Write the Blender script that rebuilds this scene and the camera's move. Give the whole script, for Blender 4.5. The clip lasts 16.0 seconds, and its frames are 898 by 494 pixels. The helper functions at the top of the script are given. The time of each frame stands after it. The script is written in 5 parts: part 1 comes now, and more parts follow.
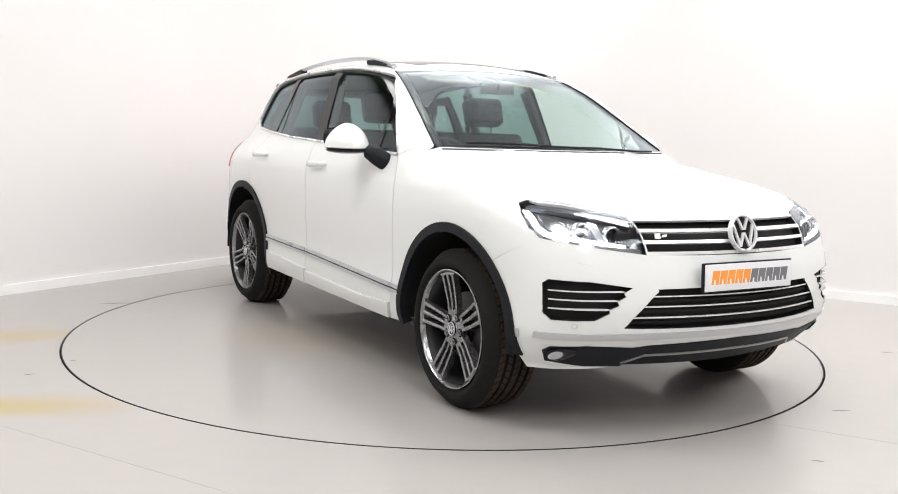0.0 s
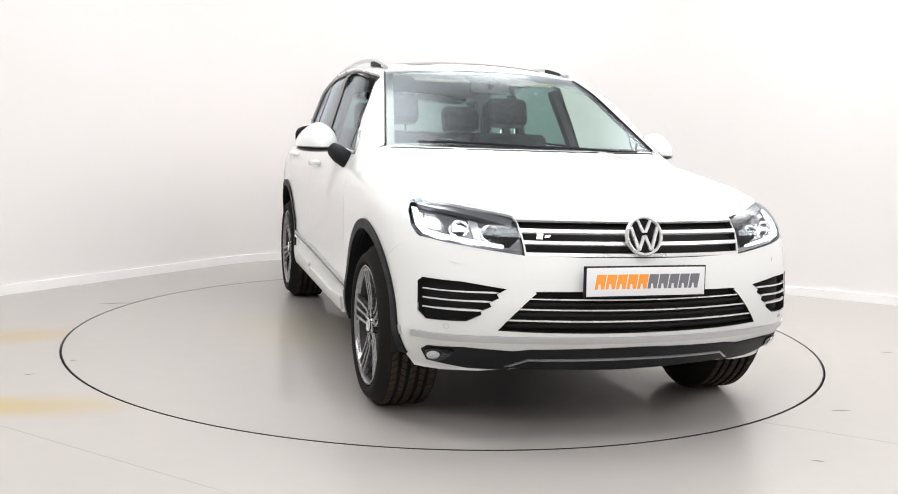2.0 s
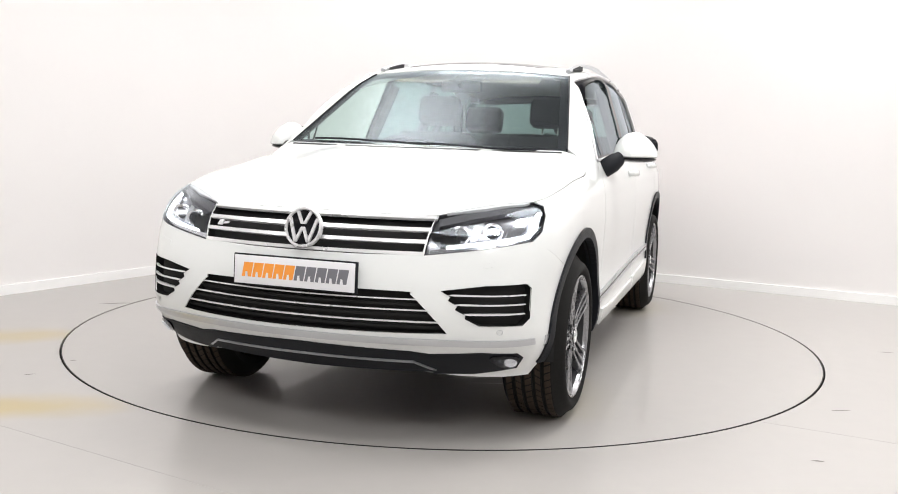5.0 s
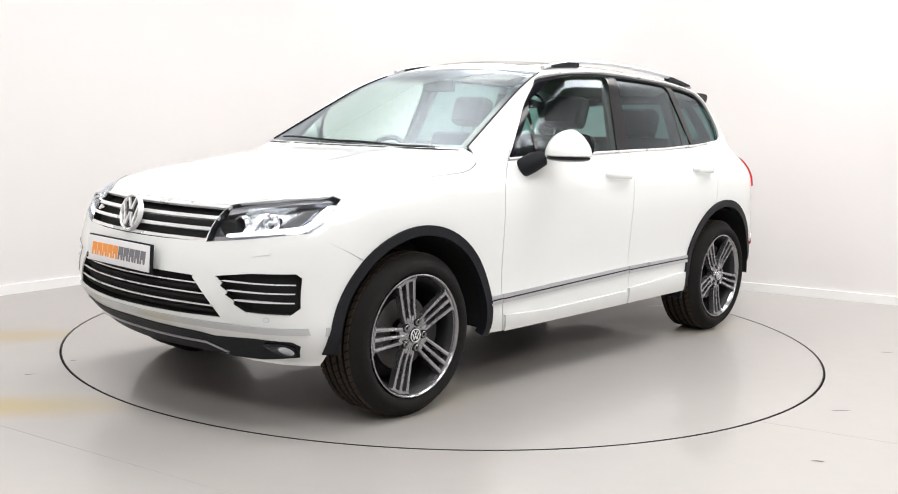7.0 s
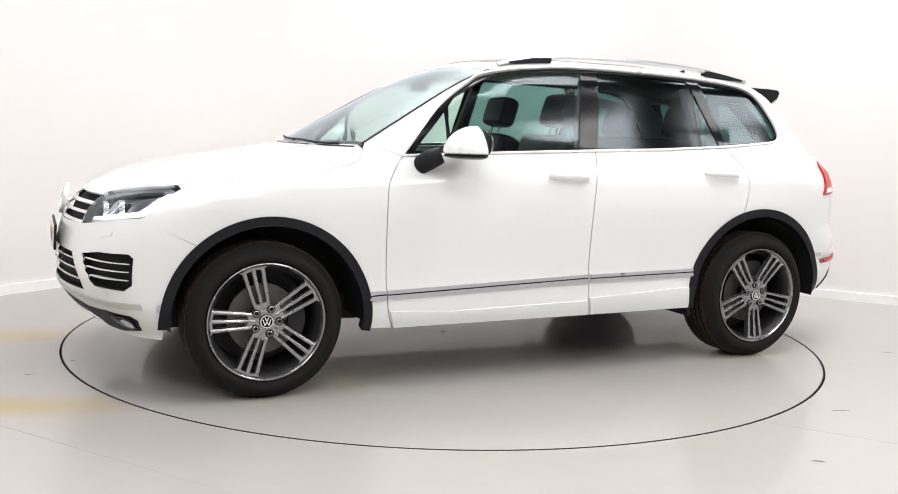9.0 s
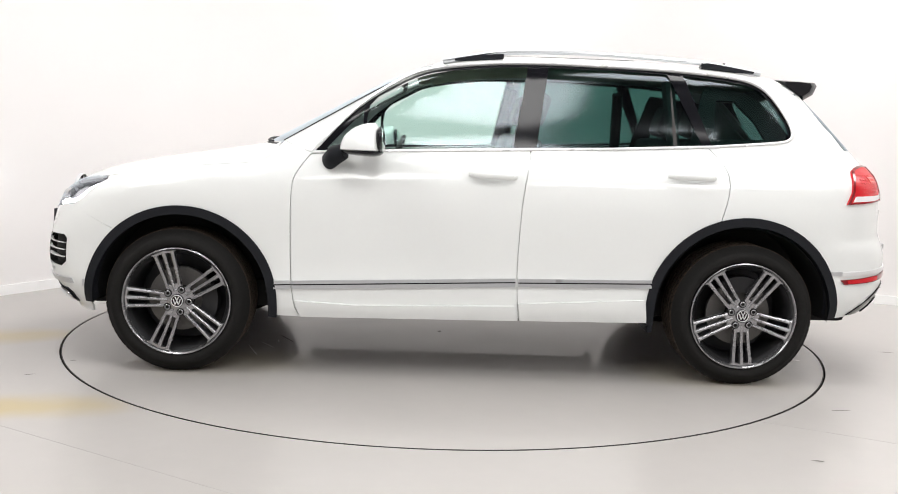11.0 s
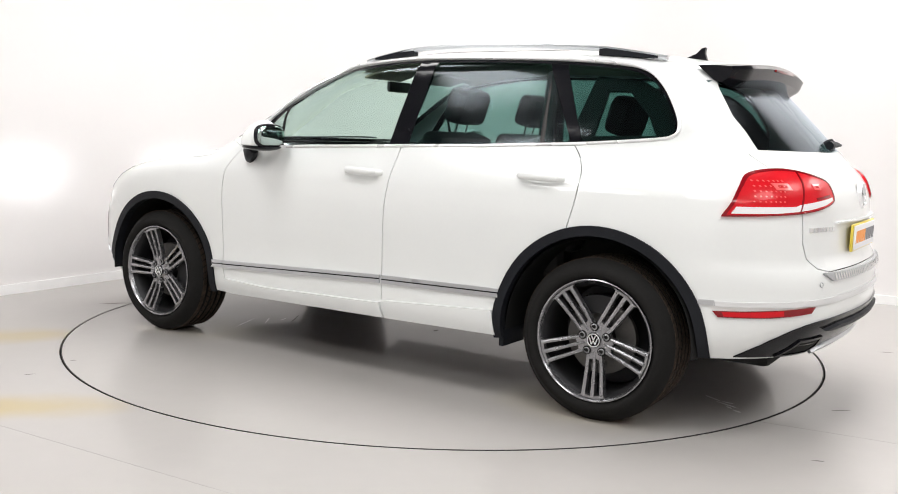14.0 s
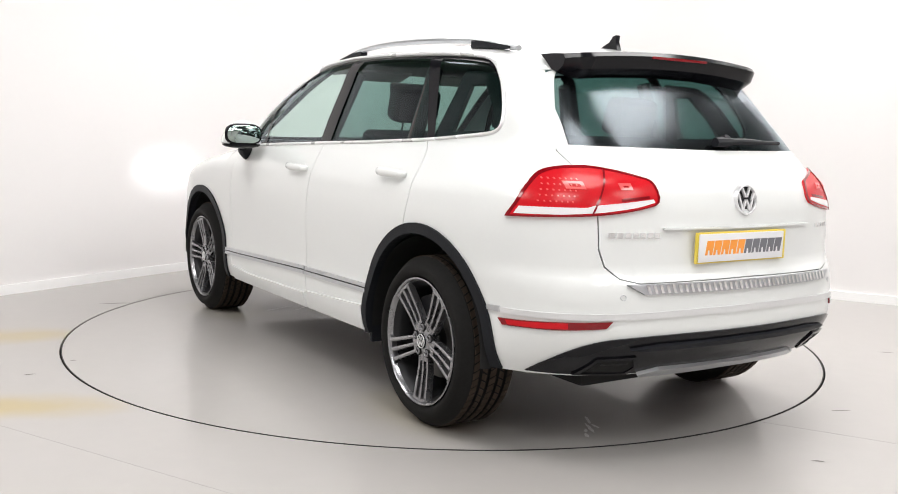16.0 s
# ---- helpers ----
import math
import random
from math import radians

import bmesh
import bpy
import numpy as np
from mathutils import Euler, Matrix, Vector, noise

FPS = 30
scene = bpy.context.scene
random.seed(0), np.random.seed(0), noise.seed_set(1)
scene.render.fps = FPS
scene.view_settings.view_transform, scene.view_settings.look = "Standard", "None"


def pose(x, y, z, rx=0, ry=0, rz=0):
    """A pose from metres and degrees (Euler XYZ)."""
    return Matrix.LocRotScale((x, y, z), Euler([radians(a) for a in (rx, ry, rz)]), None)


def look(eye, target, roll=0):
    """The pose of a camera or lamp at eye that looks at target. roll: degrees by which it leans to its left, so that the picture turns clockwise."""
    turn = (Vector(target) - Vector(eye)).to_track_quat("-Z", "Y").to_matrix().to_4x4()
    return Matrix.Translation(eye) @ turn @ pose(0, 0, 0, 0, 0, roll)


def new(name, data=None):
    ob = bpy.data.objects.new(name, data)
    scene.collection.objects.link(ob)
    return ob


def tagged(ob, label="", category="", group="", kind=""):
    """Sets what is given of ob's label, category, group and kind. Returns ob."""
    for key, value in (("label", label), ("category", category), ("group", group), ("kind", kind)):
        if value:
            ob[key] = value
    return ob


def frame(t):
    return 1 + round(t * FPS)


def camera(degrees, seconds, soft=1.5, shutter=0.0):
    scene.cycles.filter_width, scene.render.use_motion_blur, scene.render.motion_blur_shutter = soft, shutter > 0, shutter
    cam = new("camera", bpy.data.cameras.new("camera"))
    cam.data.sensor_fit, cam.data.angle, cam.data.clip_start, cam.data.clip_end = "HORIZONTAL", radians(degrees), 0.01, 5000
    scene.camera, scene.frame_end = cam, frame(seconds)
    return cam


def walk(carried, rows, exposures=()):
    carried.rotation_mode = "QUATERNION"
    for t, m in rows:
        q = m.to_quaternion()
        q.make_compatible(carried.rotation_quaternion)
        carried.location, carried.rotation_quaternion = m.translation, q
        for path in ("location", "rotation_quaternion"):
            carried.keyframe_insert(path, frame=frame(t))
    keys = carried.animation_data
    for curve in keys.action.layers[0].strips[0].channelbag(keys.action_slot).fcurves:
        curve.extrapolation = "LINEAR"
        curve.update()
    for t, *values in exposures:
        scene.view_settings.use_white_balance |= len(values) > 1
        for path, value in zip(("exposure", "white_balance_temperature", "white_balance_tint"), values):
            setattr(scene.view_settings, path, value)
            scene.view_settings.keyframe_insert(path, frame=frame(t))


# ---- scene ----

from mathutils import geometry

# ---------------------------------------------------------------- camera
EXPO, POWER, BEAM = -0.19, 810, 4500.0
cam = camera(51.59, 16.0, soft=1.0)
EYE = Vector((0, -5.8472, 1.2526))
AIM = EYE + Vector((math.sin(radians(0.159)) * math.cos(radians(6.972)), math.cos(radians(0.159)) * math.cos(radians(6.972)), -math.sin(radians(6.972))))
walk(cam, [(0, look(EYE, AIM, 1.794)), (16, look(EYE, AIM, 1.794))], exposures=[(0, EXPO), (16, EXPO)])

# ---------------------------------------------------------------- world and lamps
world = bpy.data.worlds.new("world")
world.use_nodes = True
world.node_tree.nodes["Background"].inputs[0].default_value = (1, 0.98, 0.96, 1)
world.node_tree.nodes["Background"].inputs[1].default_value = 0.05
scene.world = world
CEIL = 3.76
PANEL_SIDE = 1.4
ROOM_TURN = pose(1.2, -2.35, 0, 0, 0, 61)
PANELS = [ROOM_TURN @ Vector((2.6 * i, 3.1 * k, 0)) for i in (-1.5, -0.5, 0.5, 1.5) for k in (-1, 0, 1)]
for p in PANELS:
    lamp = bpy.data.lights.new("ceiling_lamp", "AREA")
    lamp.shape, lamp.size, lamp.size_y, lamp.energy, lamp.color = "RECTANGLE", PANEL_SIDE, PANEL_SIDE, POWER / len(PANELS), (1, 0.988, 0.975)
    new("ceiling_lamp", lamp).matrix_world = pose(p.x, p.y, CEIL - 0.125, 0, 0, 61)


# ---------------------------------------------------------------- materials
def material(name, color, rough=0.5, metal=0.0, grain=0.0, scale=30.0, bump=0.0, coat=0.0, stains=0.0, spec=0.5, trans=0.0, ior=1.45, glow=0.0, tint=None):
    """A surface with variation at two scales: fine grain and broad stains, and a fine relief."""
    m = bpy.data.materials.new(name)
    m.use_nodes = True
    nt = m.node_tree
    b = nt.nodes["Principled BSDF"]
    def put(k, v):
        b.inputs[k].default_value = v
    put("Base Color", (*color, 1)), put("Roughness", rough), put("Metallic", metal), put("IOR", ior)
    put("Coat Weight", coat), put("Coat Roughness", 0.03), put("Specular IOR Level", spec), put("Transmission Weight", trans)
    if glow:
        put("Emission Color", (*(tint or color), 1)), put("Emission Strength", glow)
    if grain or stains or bump:
        tc = nt.nodes.new("ShaderNodeTexCoord")
        fine, broad = nt.nodes.new("ShaderNodeTexNoise"), nt.nodes.new("ShaderNodeTexNoise")
        for n, sc, det in ((fine, scale, 5), (broad, scale / 14, 3)):
            n.inputs["Scale"].default_value, n.inputs["Detail"].default_value = sc, det
            nt.links.new(tc.outputs["Object"], n.inputs["Vector"])
        if grain or stains:
            add = nt.nodes.new("ShaderNodeMath"); add.operation = "MULTIPLY_ADD"
            nt.links.new(fine.outputs[0], add.inputs[0]); add.inputs[1].default_value = grain
            off = nt.nodes.new("ShaderNodeMath"); off.operation = "MULTIPLY_ADD"
            nt.links.new(broad.outputs[0], off.inputs[0]); off.inputs[1].default_value = stains
            off.inputs[2].default_value = 1 - (grain + stains) / 2
            nt.links.new(off.outputs[0], add.inputs[2])
            mix = nt.nodes.new("ShaderNodeVectorMath"); mix.operation = "SCALE"
            mix.inputs[0].default_value = color
            nt.links.new(add.outputs[0], mix.inputs["Scale"]); nt.links.new(mix.outputs[0], b.inputs["Base Color"])
            ro = nt.nodes.new("ShaderNodeMath"); ro.operation = "MULTIPLY_ADD"
            nt.links.new(broad.outputs[0], ro.inputs[0]); ro.inputs[1].default_value = 0.25 * rough; ro.inputs[2].default_value = 0.875 * rough
            nt.links.new(ro.outputs[0], b.inputs["Roughness"])
        if bump:
            bp = nt.nodes.new("ShaderNodeBump"); bp.inputs["Strength"].default_value = bump; bp.inputs["Distance"].default_value = 0.002
            nt.links.new(fine.outputs[0], bp.inputs["Height"]); nt.links.new(bp.outputs[0], b.inputs["Normal"])
    return m


M = {
    "paint": material("white_car_paint", (0.735, 0.75, 0.742), 0.30, grain=0.02, scale=60, stains=0.03, coat=0.8),
    "plastic": material("black_textured_plastic", (0.011, 0.012, 0.015), 0.5, spec=0.18, grain=0.3, scale=220, bump=0.25, stains=0.3),
    "gloss": material("gloss_black_trim", (0.007, 0.007, 0.009), 0.14, grain=0.1, stains=0.1, spec=0.28),
    "dark": material("dark_underbody", (0.016, 0.016, 0.016), 0.8, spec=0.2, grain=0.4, scale=20, stains=0.4),
    "chrome": material("polished_chrome", (0.88, 0.885, 0.89), 0.16, 1.0),
    "satin": material("satin_silver_trim", (0.55, 0.56, 0.58), 0.3, 0.85, grain=0.05, scale=80),
    "alloy": material("gunmetal_alloy", (0.32, 0.32, 0.333), 0.27, 0.9, grain=0.08, scale=90, stains=0.1, coat=0.3),
    "barrel": material("dark_wheel_barrel", (0.03, 0.03, 0.032), 0.5, 0.6, grain=0.2, scale=60, stains=0.3),
    "rubber": material("tyre_rubber", (0.010, 0.0096, 0.0092), 0.8, spec=0.2, grain=0.5, scale=70, bump=0.4, stains=0.5),
    "tread": material("dusty_tyre_tread", (0.045, 0.033, 0.025), 0.85, spec=0.2, grain=0.5, scale=70, bump=0.5, stains=0.5),
    "leather": material("black_leather", (0.022, 0.022, 0.023), 0.5, spec=0.3, grain=0.2, scale=140, bump=0.3, stains=0.2),
    "dash": material("charcoal_dashboard", (0.045, 0.044, 0.043), 0.6, spec=0.3, grain=0.2, scale=160, bump=0.3, stains=0.1),
    "liner": material("beige_headliner", (0.42, 0.40, 0.31), 0.9, grain=0.08, scale=120, bump=0.2),
    "red": material("red_lamp_lens", (0.50, 0.006, 0.012), 0.26, coat=0.08, spec=0.3, grain=0.3, scale=160, stains=0.25, glow=0.05, tint=(1, 0.02, 0.03)),
    "darkred": material("dark_red_reflector", (0.20, 0.004, 0.008), 0.15, coat=0.5, spec=0.3, grain=0.25, scale=200),
    "clearwhite": material("white_lamp_lens", (0.75, 0.73, 0.74), 0.15, coat=0.6, grain=0.15, scale=200),
    "housing": material("headlight_housing", (0.24, 0.24, 0.255), 0.25, 0.7, grain=0.2, scale=60, stains=0.2),
    "reflector": material("headlight_reflector", (0.75, 0.75, 0.77), 0.16, 0.9, grain=0.1, scale=60),
    "led": material("running_light_glow", (0.95, 0.97, 1.0), 0.3, glow=5.0, tint=(0.9, 0.95, 1.0)),
    "mirror": material("door_mirror_glass", (0.42, 0.50, 0.47), 0.04, 1.0),
    "beam": material("low_beam_glow", (0.95, 0.97, 1.0), 0.3, glow=BEAM, tint=(0.95, 0.97, 1.0)),
    "strip": material("pale_silver_strip", (0.72, 0.725, 0.73), 0.34, 0.35, grain=0.05, scale=80),
    "plate": material("white_number_plate", (0.78, 0.78, 0.80), 0.35, grain=0.02, scale=50, stains=0.03),
    "yellow": material("yellow_plate_edge", (0.75, 0.58, 0.08), 0.4, grain=0.05, scale=50),
    "orange": material("orange_print", (0.90, 0.33, 0.05), 0.45, grain=0.1, scale=60, stains=0.2),
    "greyprint": material("grey_print", (0.17, 0.17, 0.19), 0.45, grain=0.1, scale=60, stains=0.2),
    "wall": material("white_wall_paint", (0.77, 0.748, 0.742), 0.75, grain=0.012, scale=24, bump=0.05, stains=0.03),
    "skirting": material("white_skirting_paint", (0.87, 0.865, 0.86), 0.4, grain=0.02, scale=40, bump=0.05, stains=0.03),
    "ceiling": material("white_ceiling_paint", (0.82, 0.82, 0.81), 0.8, grain=0.02, scale=24, stains=0.03),
    "pit": material("dark_turntable_gap", (0.02, 0.018, 0.017), 0.8, grain=0.2, scale=30),
    "panel": material("ceiling_light_glow", (1, 1, 1), 0.5, glow=0.6),
    "badge": material("bright_badge_silver", (0.84, 0.84, 0.85), 0.28, 0.45, grain=0.03, scale=80),
    "disc_steel": material("dull_brake_disc", (0.13, 0.125, 0.12), 0.5, 0.7, grain=0.3, scale=90, stains=0.3),
    "redlight": material("bright_red_lamp_detail", (0.80, 0.12, 0.12), 0.2, coat=0.5, grain=0.1, scale=100),
}


def glass(name, tint, dark, gloss=0.04, rough=0.08):
    """A thin tinted pane: mostly straight through, with a mirror-like skin that strengthens at a slant."""
    m = bpy.data.materials.new(name)
    m.use_nodes = True
    nt = m.node_tree
    nt.nodes.remove(nt.nodes["Principled BSDF"])
    tr, gl, mix, lw = (nt.nodes.new("ShaderNode" + k) for k in ("BsdfTransparent", "BsdfGlossy", "MixShader", "LayerWeight"))
    tr.inputs[0].default_value = (*[dark * c for c in tint], 1)
    gl.inputs[0].default_value, gl.inputs["Roughness"].default_value = (0.84, 0.92, 1.0, 1), rough
    lw.inputs["Blend"].default_value = 0.5
    pw, ma = nt.nodes.new("ShaderNodeMath"), nt.nodes.new("ShaderNodeMath")
    pw.operation, ma.operation = "POWER", "MULTIPLY_ADD"
    pw.inputs[1].default_value, ma.inputs[1].default_value, ma.inputs[2].default_value = 5.0, 1 - gloss, gloss
    nt.links.new(lw.outputs["Facing"], pw.inputs[0]); nt.links.new(pw.outputs[0], ma.inputs[0]); nt.links.new(ma.outputs[0], mix.inputs[0])
    nt.links.new(tr.outputs[0], mix.inputs[1]); nt.links.new(gl.outputs[0], mix.inputs[2])
    nt.links.new(mix.outputs[0], nt.nodes["Material Output"].inputs[0])
    return m


M["screen"] = glass("windscreen_glass", (0.90, 0.97, 0.92), 0.93, 0.06, 0.36)
M["clear"] = glass("green_tinted_glass", (0.79, 0.96, 0.91), 0.92, 0.045, 0.12)
M["privacy"] = glass("dark_privacy_glass", (0.50, 0.86, 0.80), 0.40, 0.04, 0.14)
M["rear"] = glass("dark_rear_glass", (0.55, 0.82, 0.80), 0.38, 0.055, 0.20)
M["lens"] = glass("clear_lamp_cover", (0.97, 0.98, 1.0), 0.97, 0.04)


def floor_material(name, tint_spots):
    """Pale grey poured resin, scuffed, with ochre stains near the walls' side or soft warm-tinted patches on the
    turntable.
    """
    m = material(name, (0.395, 0.376, 0.360), 0.36, grain=0.06, scale=9, bump=0.04, stains=0.12, coat=0.3)
    nt = m.node_tree
    b = nt.nodes["Principled BSDF"]
    src = b.inputs["Base Color"].links[0].from_socket
    tc = nt.nodes.new("ShaderNodeTexCoord")
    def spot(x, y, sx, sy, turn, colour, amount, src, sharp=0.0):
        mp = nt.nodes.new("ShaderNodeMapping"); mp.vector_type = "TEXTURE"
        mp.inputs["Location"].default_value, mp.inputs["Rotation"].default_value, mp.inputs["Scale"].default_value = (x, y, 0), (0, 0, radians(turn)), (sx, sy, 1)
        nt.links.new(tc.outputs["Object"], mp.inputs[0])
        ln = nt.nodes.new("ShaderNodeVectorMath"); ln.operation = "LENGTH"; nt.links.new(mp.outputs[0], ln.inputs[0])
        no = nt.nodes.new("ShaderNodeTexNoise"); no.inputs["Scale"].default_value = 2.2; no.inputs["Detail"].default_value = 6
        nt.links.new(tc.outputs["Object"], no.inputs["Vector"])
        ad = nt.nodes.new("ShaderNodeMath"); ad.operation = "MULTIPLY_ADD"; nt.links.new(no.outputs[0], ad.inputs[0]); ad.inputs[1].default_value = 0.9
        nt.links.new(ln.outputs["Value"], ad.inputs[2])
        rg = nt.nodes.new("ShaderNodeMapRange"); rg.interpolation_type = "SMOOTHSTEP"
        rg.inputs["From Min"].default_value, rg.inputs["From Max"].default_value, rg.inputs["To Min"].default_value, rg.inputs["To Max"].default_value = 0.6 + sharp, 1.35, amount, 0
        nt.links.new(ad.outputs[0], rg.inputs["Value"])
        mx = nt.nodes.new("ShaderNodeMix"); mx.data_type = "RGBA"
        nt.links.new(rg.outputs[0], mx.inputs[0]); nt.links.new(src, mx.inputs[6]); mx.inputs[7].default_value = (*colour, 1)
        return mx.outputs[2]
    for sp in tint_spots:
        src = spot(*sp, src)
    nt.links.new(src, b.inputs["Base Color"])
    return m


OCHRE = (0.40, 0.315, 0.15)
M["floor"] = floor_material("grey_resin_floor", [(-2.0, -1.9, 0.85, 0.26, 8, OCHRE, 0.95), (-2.6, -0.55, 1.0, 0.28, 12, OCHRE, 0.8), (-3.6, -1.6, 0.9, 0.8, 0, OCHRE, 0.4)])
# Three broad, soft-edged patches, slightly yellower and darker than the resin.
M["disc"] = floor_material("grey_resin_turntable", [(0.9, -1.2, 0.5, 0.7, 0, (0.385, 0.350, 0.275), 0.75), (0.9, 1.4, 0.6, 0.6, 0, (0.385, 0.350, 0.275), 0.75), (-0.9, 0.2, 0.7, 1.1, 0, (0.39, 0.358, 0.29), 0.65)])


# ---------------------------------------------------------------- mesh helpers
def link(name, me, mat, parent=None, label=""):
    ob = new(name, me)
    if mat:
        me.materials.append(M[mat])
    if parent:
        ob.parent = parent
    return tagged(ob, label)


def part(name, bm, mat, parent=None, label="", smooth=True, angle=35):
    bmesh.ops.recalc_face_normals(bm, faces=bm.faces)
    me = bpy.data.meshes.new(name)
    bm.to_mesh(me)
    bm.free()
    if smooth:
        me.shade_smooth()
        me.set_sharp_from_angle(angle=radians(angle))
    return link(name, me, mat, parent, label)


def box(bm, lo, hi, bevel=0.0, m=None, seg=2):
    """A bevelled block added to bm."""
    r = bmesh.ops.create_cube(bm, size=1)
    vs = r["verts"]
    size = [b - a for a, b in zip(lo, hi)]
    bmesh.ops.transform(bm, matrix=Matrix.LocRotScale([(a + b) / 2 for a, b in zip(lo, hi)], None, size), verts=vs)
    if bevel:
        out = bmesh.ops.bevel(bm, geom=list({e for v in vs for e in v.link_edges}), offset=min(bevel, min(size) * 0.49), segments=seg, affect="EDGES", profile=0.6)
        vs = list({v for f in out["faces"] for v in f.verts} | {v for v in vs if v.is_valid})
    if m:
        bmesh.ops.transform(bm, matrix=m, verts=vs)
    return bm


def block(lo, hi, bevel=0.0, m=None, seg=2):
    return box(bmesh.new(), lo, hi, bevel, m, seg)


def tube(bm, pts, r, n=8, flat=1.0, closed=False):
    """A round or flattened bar along a line of points."""
    pts = [Vector(p) for p in pts]
    rings = []
    for i, p in enumerate(pts):
        a = pts[i - 1] if i or closed else p
        b = pts[(i + 1) % len(pts)] if i < len(pts) - 1 or closed else p
        d = (b - a).normalized()
        s = d.cross(Vector((0, 0, 1)))
        s = s.normalized() if s.length > 1e-4 else Vector((1, 0, 0))
        u = s.cross(d)
        rr = r[i] if isinstance(r, (list, tuple)) else r
        rings.append([bm.verts.new(p + rr * (math.cos(2 * math.pi * k / n) * s * flat + math.sin(2 * math.pi * k / n) * u)) for k in range(n)])
    m = len(rings)
    for i in range(m if closed else m - 1):
        a, b = rings[i], rings[(i + 1) % m]
        for k in range(n):
            bm.faces.new((a[k], a[(k + 1) % n], b[(k + 1) % n], b[k]))
    if not closed:
        bm.faces.new(rings[0][::-1]), bm.faces.new(rings[-1])
    return bm


def lathe(profile, n=72, a0=0.0, a1=360.0, cap=False):
    """Turns a profile of (radius, y) round the y axis."""
    bm = bmesh.new()
    full = abs(a1 - a0 - 360) < 1e-6
    rows = []
    for i in range(n if full else n + 1):
        a = radians(a0 + (a1 - a0) * i / n)
        rows.append([bm.verts.new((r * math.cos(a), y, r * math.sin(a))) for r, y in profile])
    for i in range(n):
        p, q = rows[i], rows[(i + 1) % len(rows)]
        for k in range(len(profile) - 1):
            bm.faces.new((p[k], q[k], q[k + 1], p[k + 1]))
    return bm


def prism(bm, outline, y0, y1, m=None):
    """A flat outline of (x, z) given depth from y0 to y1."""
    a = [bm.verts.new((x, y0, z)) for x, z in outline]
    b = [bm.verts.new((x, y1, z)) for x, z in outline]
    n = len(a)
    bm.faces.new(a), bm.faces.new(b[::-1])
    for i in range(n):
        bm.faces.new((a[i], b[i], b[(i + 1) % n], a[(i + 1) % n]))
    if m:
        bmesh.ops.transform(bm, matrix=m, verts=a + b)
    return bm


def thing(name, label, category, group="", kind=""):
    return tagged(new(name), label, category, group, kind)


# ---------------------------------------------------------------- the room
CORNER = Vector((-1.179, 3.892))
LEFT, RIGHT = Vector((-0.535, -0.845)), Vector((0.893, -0.45))
R_COVE = 1.83
half = math.acos(LEFT.dot(RIGHT)) / 2
tang = R_COVE / math.tan(half)
mid = (LEFT + RIGHT).normalized()
cove = CORNER + mid * (R_COVE / math.sin(half))
ends = [CORNER + LEFT * tang, CORNER + RIGHT * tang]
def cove_line(grow=0.0):
    a0, a1 = (math.atan2((e - cove).y, (e - cove).x) for e in ends)
    if a0 < a1:
        a0 += 2 * math.pi
    return [cove + (R_COVE + grow) * Vector((math.cos(a0 + (a1 - a0) * i / 14), math.sin(a0 + (a1 - a0) * i / 14))) for i in range(15)]
def plan_line(grow=0.0):
    """The inner face of the two visible walls and the rounded corner, moved outwards by grow."""
    nl, nr = Vector((-LEFT.y, LEFT.x)), Vector((-RIGHT.y, RIGHT.x))
    nl, nr = (n if n.dot(mid) < 0 else -n for n in (nl, nr))
    return [CORNER + LEFT * 12 + nl * grow] + cove_line(grow) + [CORNER + RIGHT * 12 + nr * grow]
def wall_strip(name, line, outer, z0, z1, mat, label, cat):
    bm = bmesh.new()
    rows = [[bm.verts.new((p.x, p.y, z)) for p, z in ((a, z0), (a, z1), (b, z1), (b, z0))] for a, b in zip(line, outer)]
    for p, q in zip(rows, rows[1:]):
        for k in range(4):
            bm.faces.new((p[k], p[(k + 1) % 4], q[(k + 1) % 4], q[k]))
    bm.faces.new(rows[0]), bm.faces.new(rows[-1][::-1])
    return tagged(part(name, bm, mat, None, "", angle=50), label, cat, kind="structure")
P_IN, P_OUT = plan_line(), plan_line(0.15)
wall_strip("wall_back", P_IN, P_OUT, 0.0, CEIL + 0.1, "wall", "smooth white painted studio wall with rounded corner", "wall")
wall_strip("baseboard", plan_line(-0.020), plan_line(-0.0005), 0.0, 0.071, "skirting", "white painted skirting board along the wall foot", "baseboard")
BACK = P_IN[0] + P_IN[-1] - CORNER - mid * 0.5
for nm, a, b in (("wall_side", P_IN[0], BACK), ("wall_front", P_IN[-1], BACK)):
    n = (b - a).normalized(); n = Vector((-n.y, n.x)); n = n if n.dot(mid) > 0 else -n
    wall_strip(nm, [a, b], [a + n * 0.15, b + n * 0.15], 0.0, CEIL + 0.1, "wall", "plain white painted studio wall", "wall")
bm = bmesh.new()
bm.faces.new([bm.verts.new((p.x, p.y, CEIL)) for p in [*P_IN, BACK]])
bmesh.ops.solidify(bm, geom=bm.faces[:], thickness=-0.1)
tagged(part("ceiling", bm, "ceiling", smooth=False), "flat white painted studio ceiling", "ceiling", kind="structure")
